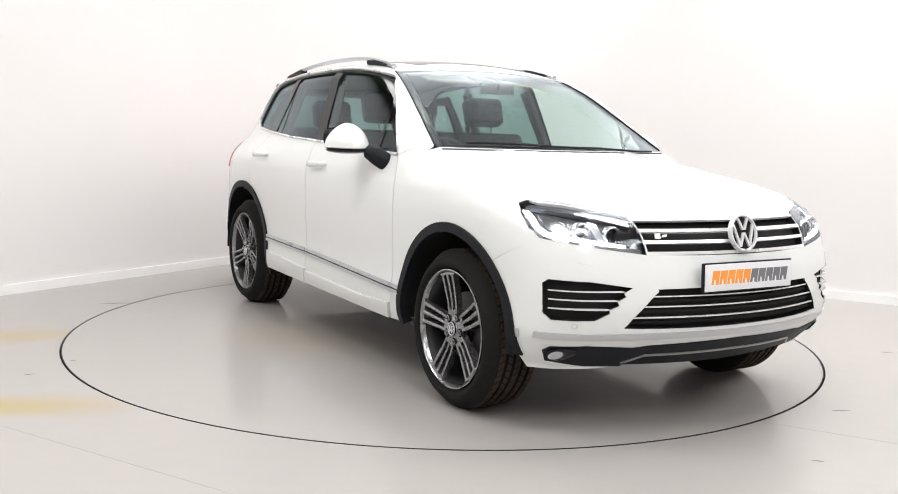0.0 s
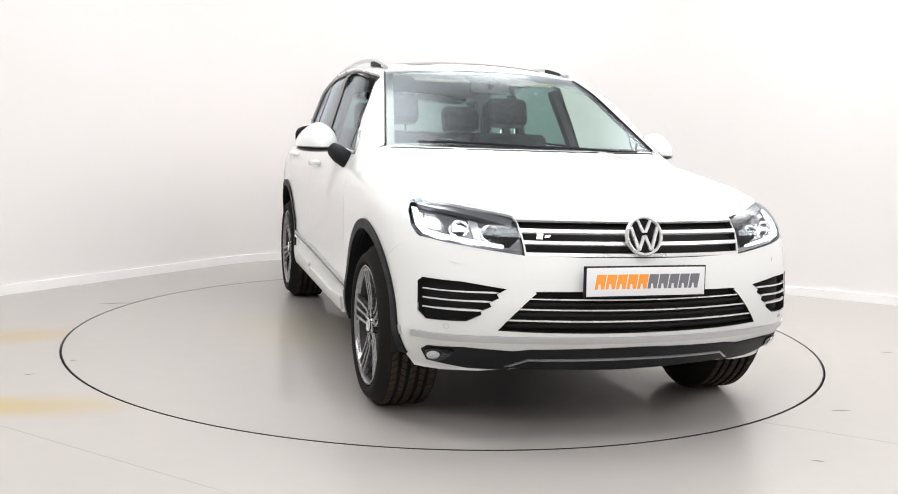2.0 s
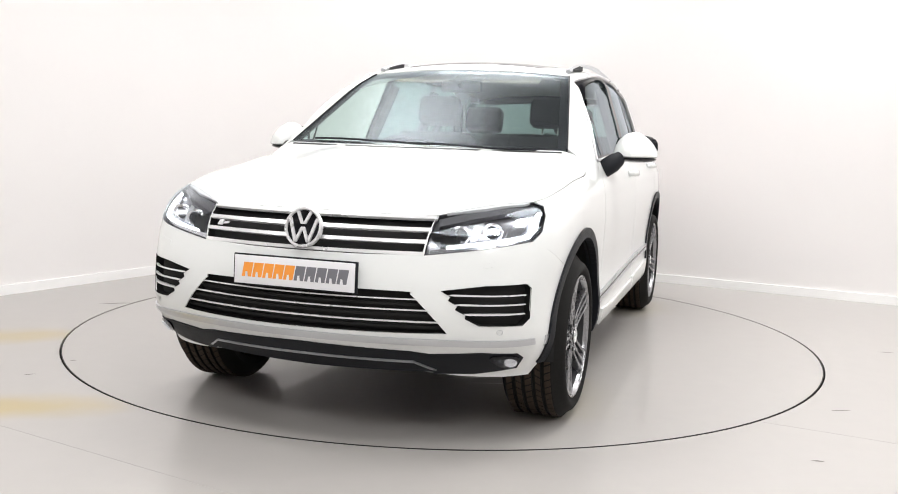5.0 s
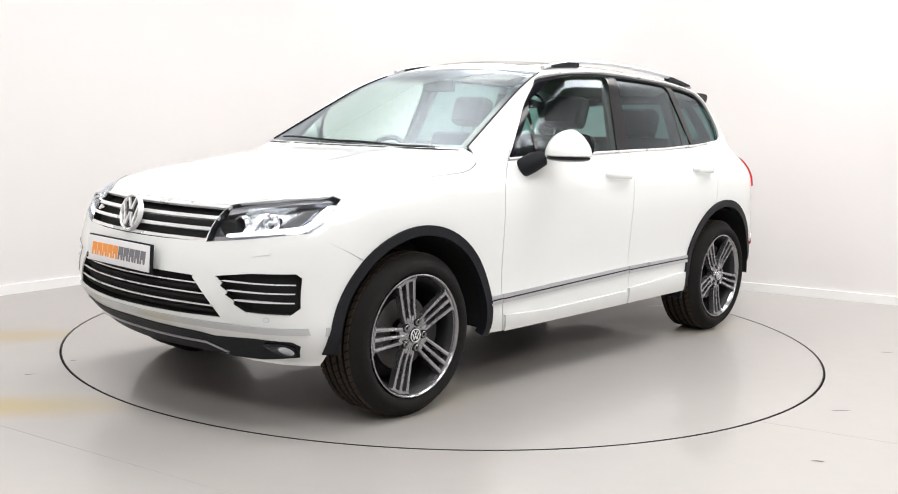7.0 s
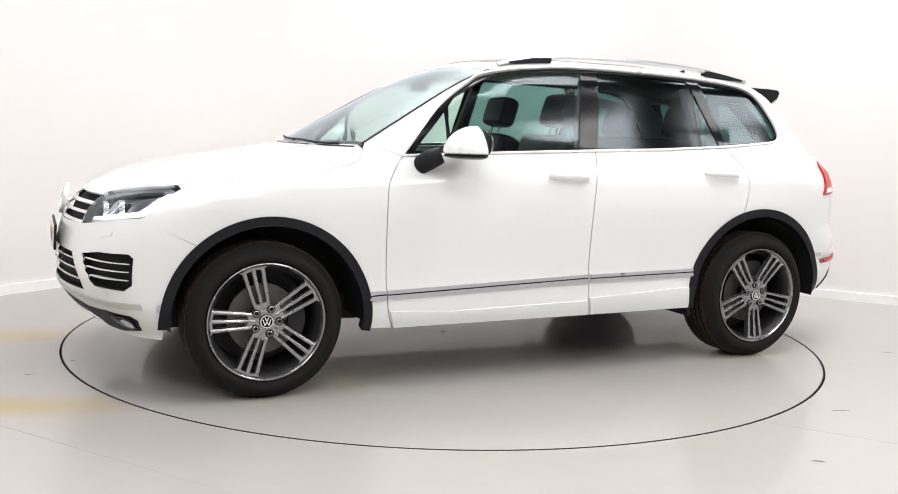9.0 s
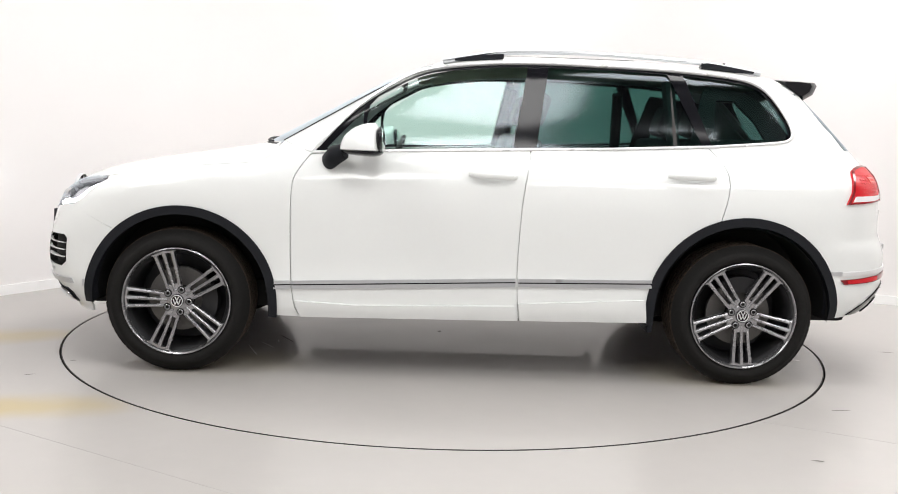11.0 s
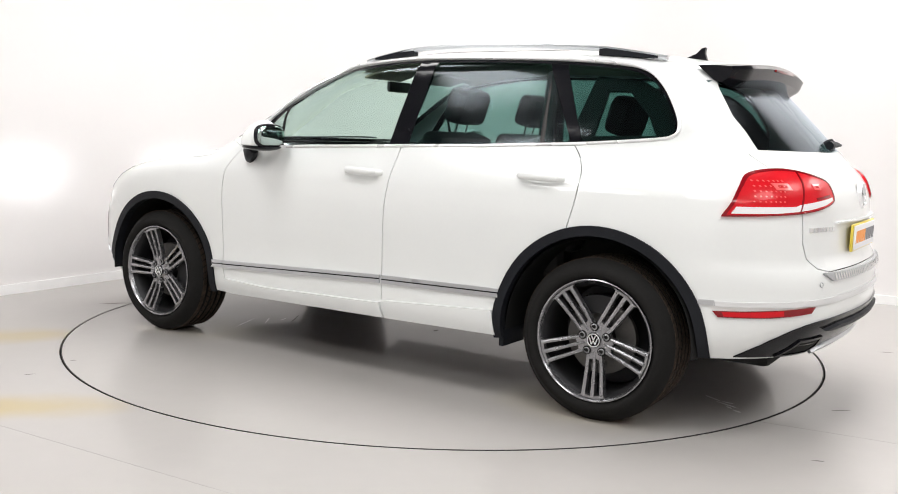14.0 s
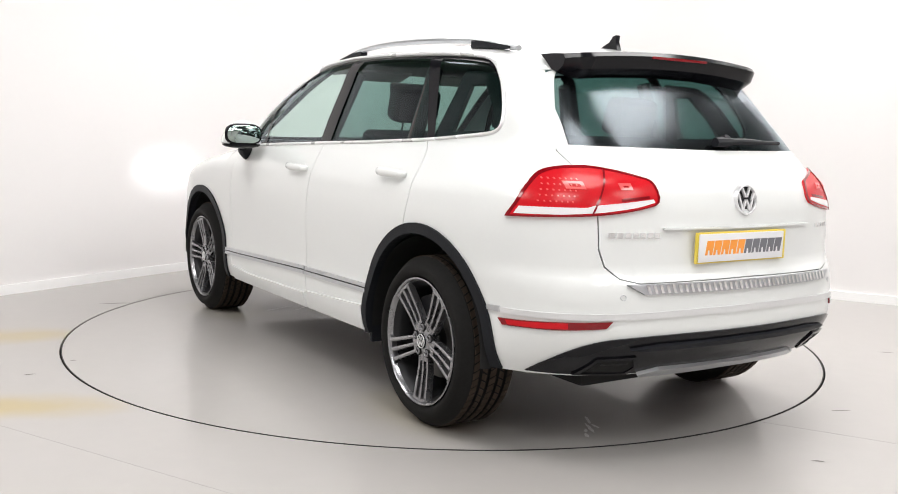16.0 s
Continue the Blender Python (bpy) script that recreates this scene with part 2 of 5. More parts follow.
for p in PANELS:
    lt = thing("ceiling_light", "flat white square ceiling light, switched on", "ceiling light", "ceiling lights")
    lt.matrix_world = pose(p.x, p.y, CEIL - 0.035, 0, 0, 61)
    e = PANEL_SIDE / 2
    part("frame", block((-e - 0.05, -e - 0.05, -0.07), (e + 0.05, e + 0.05, -0.002), 0.01), "skirting", lt)
    part("diffuser", block((-e, -e, -0.082), (e, e, -0.0705), 0.004), "panel", lt)

R_DISC, GAP = 2.2692, 0.010
bm = bmesh.new()
ring = [bm.verts.new(((R_DISC + GAP / 2) * math.cos(2 * math.pi * k / 240), (R_DISC + GAP / 2) * math.sin(2 * math.pi * k / 240), 0)) for k in range(240)]
outer = [bm.verts.new((p.x, p.y, 0)) for p in [*P_OUT, BACK - mid * 0.0]]
edges = [bm.edges.new((l[i], l[(i + 1) % len(l)])) for l in (ring, outer) for i in range(len(l))]
bmesh.ops.triangle_fill(bm, use_beauty=True, edges=edges)
low = bmesh.ops.extrude_edge_only(bm, edges=edges[:240])
bmesh.ops.translate(bm, vec=(0, 0, -0.06), verts=[v for v in low["geom"] if isinstance(v, bmesh.types.BMVert)])
tagged(part("floor", bm, "floor", angle=30), "pale grey poured resin floor with ochre stains", "floor", kind="structure")
bm = bmesh.new()
bmesh.ops.create_cone(bm, segments=96, radius1=2.44, radius2=2.44, depth=0.02, cap_ends=True)
bmesh.ops.translate(bm, vec=(0, 0, -0.07), verts=bm.verts)
tagged(part("turntable_pit", bm, "pit"), "dark shallow pit under the turntable", "pit", kind="structure")
def seam(x0, y0, x1, y1):
    d = Vector((x1 - x0, y1 - y0)); L = d.length
    m = pose(x0, y0, 0, 0, 0, math.degrees(math.atan2(d.y, d.x)))
    tagged(part("floor_seam", block((0, -0.002, -0.001), (L, 0.002, 0.0006), 0, m), "joint"), "thin filled joint line in the floor", "floor joint", "floor joints", "structure")
M["joint"] = material("floor_joint", (0.36, 0.345, 0.33), 0.5, grain=0.3, scale=20)
seam(-3.9, -0.92, -0.3, -3.02)
seam(1.44, -1.76, 4.4, -3.27)
turntable = thing("turntable", "round grey resin turntable flush with the floor", "turntable")
bm = bmesh.new()
bmesh.ops.create_cone(bm, segments=240, radius1=R_DISC - GAP / 2, radius2=R_DISC - GAP / 2, depth=0.05, cap_ends=True)
bmesh.ops.translate(bm, vec=(0, 0, -0.025), verts=bm.verts)
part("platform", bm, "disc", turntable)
bm = lathe([(R_DISC - GAP / 2 - 0.004, 0.0002), (R_DISC - GAP / 2 + 0.0005, 0.0004), (R_DISC - GAP / 2 + 0.0005, -0.03)], 240)
bmesh.ops.transform(bm, matrix=pose(0, 0, 0, 90, 0, 0), verts=bm.verts)
part("edge_ring", bm, "pit", turntable, "thin dark metal edge of the turntable")
M["scuff"] = material("pale_scuff", (0.75, 0.74, 0.73), 0.5, grain=0.5, scale=40, stains=0.3)
M["smudge"] = material("dark_smudge", (0.13, 0.12, 0.11), 0.6, grain=0.5, scale=40, stains=0.4)
rnd = random.Random(4)


def mark(x, y, length, width, turn, mat, parent):
    """A ragged flat mark lying on the floor."""
    bm = bmesh.new()
    n = 18
    vs = []
    for k in range(n):
        a = 2 * math.pi * k / n
        q = 0.75 + 0.5 * rnd.random()
        vs.append(bm.verts.new((length / 2 * math.cos(a) * q, width / 2 * math.sin(a) * q, 0.0)))
    bm.faces.new(vs)
    bmesh.ops.triangulate(bm, faces=bm.faces[:])
    bmesh.ops.transform(bm, matrix=pose(x, y, 0.0015, 0, 0, turn), verts=bm.verts)
    return part("scuff_mark", bm, mat, parent, smooth=False)


DISC_MARKS = ((0.46, 1.88, 0.11, 0.016, 62), (0.53, 1.97, 0.13, 0.016, 66), (0.49, 1.96, 0.06, 0.016, 80), (0.57, 1.99, 0.05, 0.016, 50), (0.61, 2.04, 0.05, 0.016, 60), (0.66, -1.10, 0.28, 0.010, 20), (0.52, -1.04, 0.16, 0.010, 35), (0.42, -0.99, 0.07, 0.010, 10))
DISC_SMUDGES = ((0.05, -0.03, 0.05, 0.022, 0), (0.35, -0.95, 0.20, 0.012, 30))
for x, y, l, w, a in DISC_MARKS:
    mark(x, y, l, w, a, "scuff", turntable)
for x, y, l, w, a in ((1.51, -2.27, 0.05, 0.010, -15), (-2.05, -1.35, 0.05, 0.010, 30), (1.9, -1.55, 0.09, 0.012, 8), (-1.95, -1.05, 0.03, 0.012, 30), (2.72, -0.26, 0.09, 0.012, -10), (-2.3, 0.55, 0.20, 0.02, 20)):
    tagged(mark(x, y, l, w, a, "smudge", None), "small dark scuff mark on the floor", "floor mark", "floor marks", "structure")
for x, y, l, w, a in DISC_SMUDGES:
    mark(x, y, l, w, a, "smudge", turntable)

# ---------------------------------------------------------------- the car's shape
# Car space: x ahead, y to its left, z up; the origin lies on the ground midway between the axles.
def ip(x, *knots):
    """A smooth monotone curve through (x, value) knots."""
    xs, ys = np.array([k[0] for k in knots], float), np.array([k[1] for k in knots], float)
    h, d = np.diff(xs), np.diff(ys) / np.diff(xs)
    m = np.r_[d[0], np.where(d[:-1] * d[1:] > 0, 2 * d[:-1] * d[1:] / np.where(d[:-1] + d[1:] == 0, 1, d[:-1] + d[1:]), 0), d[-1]]
    x = np.clip(x, xs[0], xs[-1])
    i = np.clip(np.searchsorted(xs, x) - 1, 0, len(h) - 1)
    t = (x - xs[i]) / h[i]
    return (2 * t**3 - 3 * t**2 + 1) * ys[i] + (t**3 - 2 * t**2 + t) * h[i] * m[i] + (3 * t**2 - 2 * t**3) * ys[i + 1] + (t**3 - t**2) * h[i] * m[i + 1]


def smax(a, b, k):
    return np.maximum(a, b) + np.maximum(k - np.abs(a - b), 0) ** 2 / (4 * k)


def step(x, a, b):
    t = np.clip((x - a) / (b - a), 0, 1)
    return t * t * (3 - 2 * t)


def shape(x, y, z):
    """Below zero inside the car's skin."""
    y = np.abs(y)
    w = ip(z, (0.2, 0.90), (0.28, 0.925), (0.34, 0.945), (0.42, 0.952), (0.55, 0.946), (0.70, 0.952), (0.85, 0.956), (0.98, 0.945), (1.05, 0.925), (1.12, 0.895), (1.18, 0.866), (1.30, 0.828), (1.45, 0.775), (1.60, 0.722), (1.70, 0.64))
    w = w - 0.04 * step(x, 1.45, 2.1) - 0.04 * step(-x, 1.5, 2.2) - 0.085 * step(z, 1.0, 1.25) * step(-x, 0.5, 1.8) - 0.03 * step(z, 0.95, 1.15) * step(x, 0.3, 1.2)
    nose = ip(z, (0.28, 2.14), (0.38, 2.24), (0.46, 2.283), (0.55, 2.292), (0.65, 2.280), (0.75, 2.255), (0.85, 2.22), (0.92, 2.175), (0.98, 2.10), (1.1, 2.05))
    tail = ip(z, (0.30, 2.26), (0.42, 2.38), (0.52, 2.42), (0.62, 2.42), (0.69, 2.41), (0.76, 2.378), (0.95, 2.368), (1.05, 2.34), (1.15, 2.25), (1.20, 2.205), (1.477, 1.94), (1.56, 1.865), (1.70, 1.78))
    bonnet = ip(x, (-2.5, 1.10), (0.5, 1.165), (0.8, 1.163), (1.09, 1.145), (1.3, 1.112), (1.6, 1.065), (1.9, 1.005), (2.07, 0.945), (2.17, 0.905), (2.32, 0.83)) - 0.055 * (y / 0.8) ** 2 + 0.012 * np.exp(-((y - 0.42) / 0.10) ** 2) * step(x, 2.2, 1.5)
    roof = ip(x, (-2.2, 1.48), (-1.8, 1.595), (-1.4, 1.655), (-0.9, 1.685), (-0.4, 1.687), (0.0, 1.664), (0.34, 1.612), (0.8, 1.50)) - 0.14 * y**2
    screen = 1.160 + (1.09 - 0.28 * y**2 - x) * 0.545
    cabin = smax(z - roof, (z - screen) * 0.9, 0.10)
    top = -smax(-(z - bonnet), -cabin, 0.012)
    f = smax(y - w, (x - nose + 0.305 * y**2) * 0.95, 0.22 + 0.06 * step(z, 0.75, 0.95))
    f = smax(f, -x - tail + 0.20 * y**2, 0.42 - 0.16 * step(z, 1.0, 1.3))
    return smax(f, top, 0.09)


AIMS = {"L": (1, (0.0, 1.4)), "F": (0, (0.6, 3.0)), "B": (0, (-0.6, -3.0)), "T": (2, (0.55, 2.2))}


def solve(view, a, b):
    """Where the skin lies behind points of a drawing: L the left side (x, z), F the front and B the back (y, z), T the top (x, y)."""
    axis, (lo, hi) = AIMS[view]
    a, b = np.asarray(a, float), np.asarray(b, float)
    lo, hi = np.full(a.shape, lo), np.full(a.shape, hi)
    put = (lambda t: (a, t, b)) if view == "L" else (lambda t: (a, b, t)) if view == "T" else (lambda t: (t, a, b))
    for _ in range(40):
        c = (lo + hi) / 2
        inside = shape(*put(c)) < 0
        lo, hi = np.where(inside, c, lo), np.where(inside, hi, c)
    return np.stack(put((lo + hi) / 2), -1)


def normals(p):
    e, g = 1e-3, []
    for k in range(3):
        d = np.zeros(3); d[k] = e
        g.append(shape(*(p + d).T) - shape(*(p - d).T))
    g = np.stack(g, -1)
    return g / np.maximum(np.linalg.norm(g, axis=1, keepdims=True), 1e-9)


def inside(p, poly):
    x, y, r = p[:, 0], p[:, 1], np.zeros(len(p), bool)
    for (x0, y0), (x1, y1) in zip(poly, np.roll(poly, -1, 0)):
        cross = (y0 > y) != (y1 > y)
        r ^= cross & (x < (x1 - x0) * (y - y0) / (y1 - y0 + 1e-15) + x0)
    return r


def fine(poly, s):
    out = []
    for a, b in zip(poly, poly[1:] + poly[:1]):
        n = max(1, math.ceil(math.dist(a, b) / s))
        out += [(a[0] + (b[0] - a[0]) * i / n, a[1] + (b[1] - a[1]) * i / n) for i in range(n)]
    return out


def bend(pts, n=6):
    """A curve through points (open)."""
    P, out = [pts[0], *pts, pts[-1]], []
    for i in range(1, len(P) - 2):
        a, b, c, d = (np.array(q, float) for q in P[i - 1:i + 3])
        for k in range(n):
            t = k / n
            out.append(tuple(0.5 * (2 * b + (c - a) * t + (2 * a - 5 * b + 4 * c - d) * t * t + (3 * b - a - 3 * c + d) * t**3)))
    return out + [tuple(pts[-1])]


def arc(cx, cz, r, a0, a1, n=24):
    return [(cx + r * math.cos(radians(a0 + (a1 - a0) * i / n)), cz + r * math.sin(radians(a0 + (a1 - a0) * i / n))) for i in range(n + 1)]


def dense(line, s=0.025):
    """The same open line with closer points."""
    return [p for a, b in zip(line, line[1:]) for p in fine([a, b], s)[:max(1, math.ceil(math.dist(a, b) / s))]] + [tuple(line[-1])]


def flip(poly):
    return [(-a, b) for a, b in poly][::-1]


def both(half_line):
    """Closes an outline of the left half over the middle of the car."""
    return list(half_line) + flip(half_line)


def patch(view, poly, grid=0.05, off=0.0, thick=0.012, holes=(), mirror=False, edge=0.03, over=None):
    """A piece of the skin inside an outline, moved out by off, with its edge turned in by thick."""
    loops = [fine(list(poly), edge)] + [fine(list(h), edge) for h in holes]
    pts, lines = [], []
    for l in loops:
        k = len(pts)
        pts += l
        lines += [(k + i, k + (i + 1) % len(l)) for i in range(len(l))]
    b = np.array(pts)
    lo, hi = b.min(0), b.max(0)
    gx, gy = np.meshgrid(np.arange(lo[0] + grid / 2, hi[0], grid), np.arange(lo[1] + grid / 2, hi[1], grid))
    gx[::2] += grid / 2
    g = np.stack([gx.ravel(), gy.ravel()], -1)
    keep = inside(g, np.array(loops[0]))
    for h in loops[1:]:
        keep &= ~inside(g, np.array(h))
    g = g[keep]
    if len(g):
        g = g[np.array([np.min(np.sum((b - q) ** 2, 1)) > (grid * 0.4) ** 2 for q in g])]
    vs, _, fs, ov, _, _ = geometry.delaunay_2d_cdt([Vector(q) for q in pts + [tuple(q) for q in g]], lines, [], 0, 1e-6)
    v = np.array([(q.x, q.y) for q in vs])
    c = np.array([v[list(f)].mean(0) for f in fs])
    ok = inside(c, np.array(loops[0]))
    for h in loops[1:]:
        ok &= ~inside(c, np.array(h))
    faces = [tuple(f) for f, o in zip(fs, ok) if o]
    p = solve(view, v[:, 0], v[:, 1])
    n = normals(p)
    sag = over(p) if over else 0.0
    p = p + n * (off + sag)[:, None] if over else p + n * off
    # turn each face outwards
    out = []
    for f in faces:
        a, bb, cc = (p[i] for i in f[:3])
        out.append(f if np.dot(np.cross(bb - a, cc - a), n[list(f)].sum(0)) > 0 else f[::-1])
    faces = out
    if thick:
        seen = {}
        for f in faces:
            for i in range(len(f)):
                seen[(f[i], f[(i + 1) % len(f)])] = 1
        rim = [(i, j) for i, j in seen if (j, i) not in seen]
        ids, base = {}, len(p)
        extra, en = [], []
        for i, j in rim:
            d = p[j] - p[i]
            o = np.cross(d, n[i]); o = o / (np.linalg.norm(o) + 1e-12)
            k = base + len(extra)
            extra += [p[i], p[j], p[j] - n[j] * thick, p[i] - n[i] * thick]
            en += [o] * 4
            faces.append((k + 1, k, k + 3, k + 2))
        if extra:
            p, n = np.r_[p, np.array(extra)], np.r_[n, np.array(en)]
    if mirror:
        p, n = p * (1, -1, 1), n * (1, -1, 1)
        faces = [f[::-1] for f in faces]
    return p, n, faces


def wall(view, loop, depth, off=0.0):
    """The wall of an opening, running inwards from the skin along its outline."""
    a = np.array(fine(list(loop), 0.03), float)
    p = solve(view, a[:, 0], a[:, 1])
    n = normals(p)
    k = len(p)
    q = np.r_[p + n * off, p - n * depth]
    mid_ = p.mean(0)
    nn = mid_ - p
    nn = nn / np.maximum(np.linalg.norm(nn, axis=1, keepdims=True), 1e-9)
    return q, np.r_[nn, nn], [(i, (i + 1) % k, (i + 1) % k + k, i + k) for i in range(k)]


def skin(name, patches, mat, parent, label="", flip_in=False):
    """Joins pieces of skin into one mesh with the shape's own normals."""
    ps, ns, fs, k = [], [], [], 0
    for p, n, f in patches:
        ps.append(p); ns.append(n); fs += [tuple(i + k for i in q) for q in f]
        k += len(p)
    P, N = np.concatenate(ps), np.concatenate(ns)
    me = bpy.data.meshes.new(name)
    me.from_pydata(P.tolist(), [], fs)
    me.shade_smooth()
    me.normals_split_custom_set_from_vertices(N.tolist())
    return link(name, me, mat, parent, label)


def on_skin(view, pts, off=0.0, mirror=False):
    a = np.array(pts, float)
    p = solve(view, a[:, 0], a[:, 1])
    p = p + normals(p) * off
    return [Vector(q) for q in (p * (1, -1, 1) if mirror else p)]


def flat(view, pts):
    """Points of the left side's drawing, seen from the front, back or top."""
    a = np.array(pts, float)
    p = solve("L", a[:, 0], a[:, 1])
    return [(q[0], q[1]) if view == "T" else (q[1], q[2]) for q in p]


car = thing("car", "white five-door sport utility car with dark alloy wheels on a turntable", "car")
FA, RA = (1.40, 0.345), (-1.468, 0.350)

# ---- lines of the drawing
HOODLINE = bend([(0.93, 1.135), (0.965, 1.092), (1.06, 1.058), (1.30, 1.036), (1.56, 1.004), (1.72, 0.976)])
NOSE_EDGE = dense([(1.72, 0.976), (1.79, 0.90), (1.90, 0.79)])
def along_top(p, q, n):
    """A straight line in plan laid on the skin, as points of the side's drawing."""
    a = np.linspace(p, q, n)
    return [(float(v[0]), float(v[2])) for v in solve("T", a[:, 0], a[:, 1])]


PILLAR = along_top((0.905, 0.762), (0.15, 0.602), 14)
ROOFLINE = bend([PILLAR[-1], (0.02, 1.606), (-0.15, 1.627), (-0.44, 1.640), (-0.80, 1.638), (-1.135, 1.626), (-1.50, 1.594), (-1.80, 1.535)])
SEAM_R = dense([(-1.80, 1.535), (-1.84, 1.47), (-1.96, 1.30), (-2.03, 1.18), (-2.01, 1.10), (-1.97, 0.95), (-1.97, 0.80), (-1.99, 0.65), (-1.985, 0.45), (-1.95, 0.335)])
WINDOW = bend([(0.748, 1.117), (0.536, 1.350), (0.324, 1.497), (0.167, 1.562), (-0.147, 1.600), (-0.42, 1.609), (-0.806, 1.603), (-1.146, 1.592), (-1.417, 1.570), (-1.549, 1.538), (-1.635, 1.470), (-1.708, 1.362), (-1.734, 1.287), (-1.713, 1.249), (-1.625, 1.231), (-1.294, 1.203)], 4)
BELT = [(-1.294, 1.203), (-0.80, 1.178), (-0.352, 1.163), (0.20, 1.142), (0.748, 1.117)]
SEAM_F = dense([(1.90, 0.79), (1.90, 0.268)])
GAP_A = bend([(0.752, 1.110), (0.805, 1.04), (0.842, 0.93), (0.843, 0.54), (0.826, 0.36), (0.797, 0.283)])
GAP_B = bend([(-0.355, 1.158), (-0.348, 1.10), (-0.313, 0.86), (-0.302, 0.506), (-0.320, 0.290)])
GAP_C = bend([(-1.277, 1.198), (-1.335, 1.13), (-1.362, 1.06), (-1.357, 0.96), (-1.326, 0.835)])
shift = lambda line, d: [(x + d, z) for x, z in line]

for sd, far in (("left", False), ("right", True)):
    fender = arc(*FA, 0.478, 48, 187) + [(0.805, 0.283)] + shift(GAP_A[::-1], 0.0025) + [(0.7505, 1.1155), (PILLAR[0][0] + 0.001, PILLAR[0][1] - 0.0015), (0.93, 1.138)] + HOODLINE[1:] + NOSE_EDGE
    skin("fender", [patch("L", fender, mirror=far)], "paint", car)
    door = shift(GAP_A[::-1], -0.0025) + [(x, z - 0.006) for x, z in BELT[::-1][1:3]] + shift(GAP_B, 0.0025)
    fd = skin("front_door", [patch("L", door, mirror=far)], "paint", car, "white front door with body-coloured handle")
    arch_r = arc(*RA, 0.49, 73, -6)
    door = shift(GAP_B[::-1], -0.0025) + [(x, z - 0.006) for x, z in BELT[::-1][3:4]] + [(-1.275, 1.195)] + shift(GAP_C, 0.0025) + arch_r + [(-0.98, 0.297)]
    rd = skin("rear_door", [patch("L", door, mirror=far)], "paint", car, "white rear door with body-coloured handle")
    side = arc(*RA, 0.49, 75, 182) + SEAM_R[::-1] + ROOFLINE[::-1][1:] + PILLAR[::-1][1:] + WINDOW + shift(GAP_C, -0.0025)
    skin("body_side", [patch("L", side, grid=0.04, mirror=far)], "paint", car)
    # dark metal behind the gaps
    skin("inner_sill", [patch("L", [(0.90, 0.29), (0.88, 1.10), (0.3, 1.13), (-0.8, 1.165), (-1.25, 1.185), (-1.42, 1.1), (-1.40, 0.83), (-1.10, 0.70), (-0.97, 0.45), (-0.96, 0.30)], grid=0.09, off=-0.013, thick=0, mirror=far)], "paint", car)
    skin("door_lining", [patch("L", [(0.9, 0.35), (0.72, 1.10), (-0.8, 1.16), (-1.30, 1.185), (-1.9, 1.19), (-1.95, 0.8), (-1.3, 0.87), (-0.95, 0.5), (-0.95, 0.35)], grid=0.09, off=-0.055, thick=0.0, mirror=far)], "dash", car)
    skin("pillar_trim", [patch("L", [(-1.20, 1.20), (-1.30, 1.56), (-1.52, 1.53), (-1.66, 1.42), (-1.76, 1.28), (-1.74, 1.20)], grid=0.09, off=-0.07, thick=0.02, holes=[[(-1.33, 1.26), (-1.36, 1.47), (-1.46, 1.47), (-1.57, 1.36), (-1.62, 1.27)]], mirror=far)], "dash", car)
    # window surround: bright strip, black pillars, panes
    bm = tube(bmesh.new(), on_skin("L", WINDOW[:-1] + BELT[:-1], 0.003, far), 0.0075, 8, closed=True)
    part("window_trim", bm, "badge", car, "bright chrome strip round the side windows")
    skin("window_frame", [patch("L", WINDOW[:-1] + BELT[:-1], off=-0.010, thick=0.0, holes=[
        bend([(0.47, 1.150), (0.47, 1.372), (0.315, 1.477), (0.16, 1.544), (-0.15, 1.585), (-0.340, 1.594)], 3) + [(-0.264, 1.170), (0.2, 1.153)],
        [(0.680, 1.142), (0.50, 1.340), (0.50, 1.150)],
        [(-0.447, 1.595), (-0.80, 1.590), (-1.075, 1.580), (-1.250, 1.213), (-0.80, 1.190), (-0.385, 1.178)],
        bend([(-1.160, 1.577), (-1.40, 1.556), (-1.535, 1.524), (-1.620, 1.459), (-1.692, 1.352), (-1.715, 1.288), (-1.698, 1.258), (-1.62, 1.243), (-1.300, 1.220)], 3)], mirror=far)], "gloss", car, "gloss black window pillars")
    for nm, mt, out in (("front_window", "clear", [(0.70, 1.13), (0.50, 1.35), (0.31, 1.478), (0.16, 1.555), (-0.15, 1.594), (-0.39, 1.602), (-0.31, 1.16), (0.2, 1.143)]),
                        ("rear_window", "privacy", [(-0.40, 1.602), (-0.80, 1.597), (-1.11, 1.587), (-1.27, 1.207), (-0.80, 1.182), (-0.33, 1.168)]),
                        ("quarter_window", "privacy", bend([(-1.13, 1.585), (-1.41, 1.563), (-1.543, 1.531), (-1.628, 1.465), (-1.70, 1.357), (-1.725, 1.287), (-1.706, 1.252), (-1.62, 1.236), (-1.28, 1.212)], 3))):
        ob = skin(nm, [patch("L", out, grid=0.08, off=-0.016, thick=0, mirror=far)], mt, car, "tinted side window glass")
        ob.visible_shadow = mt == "privacy"
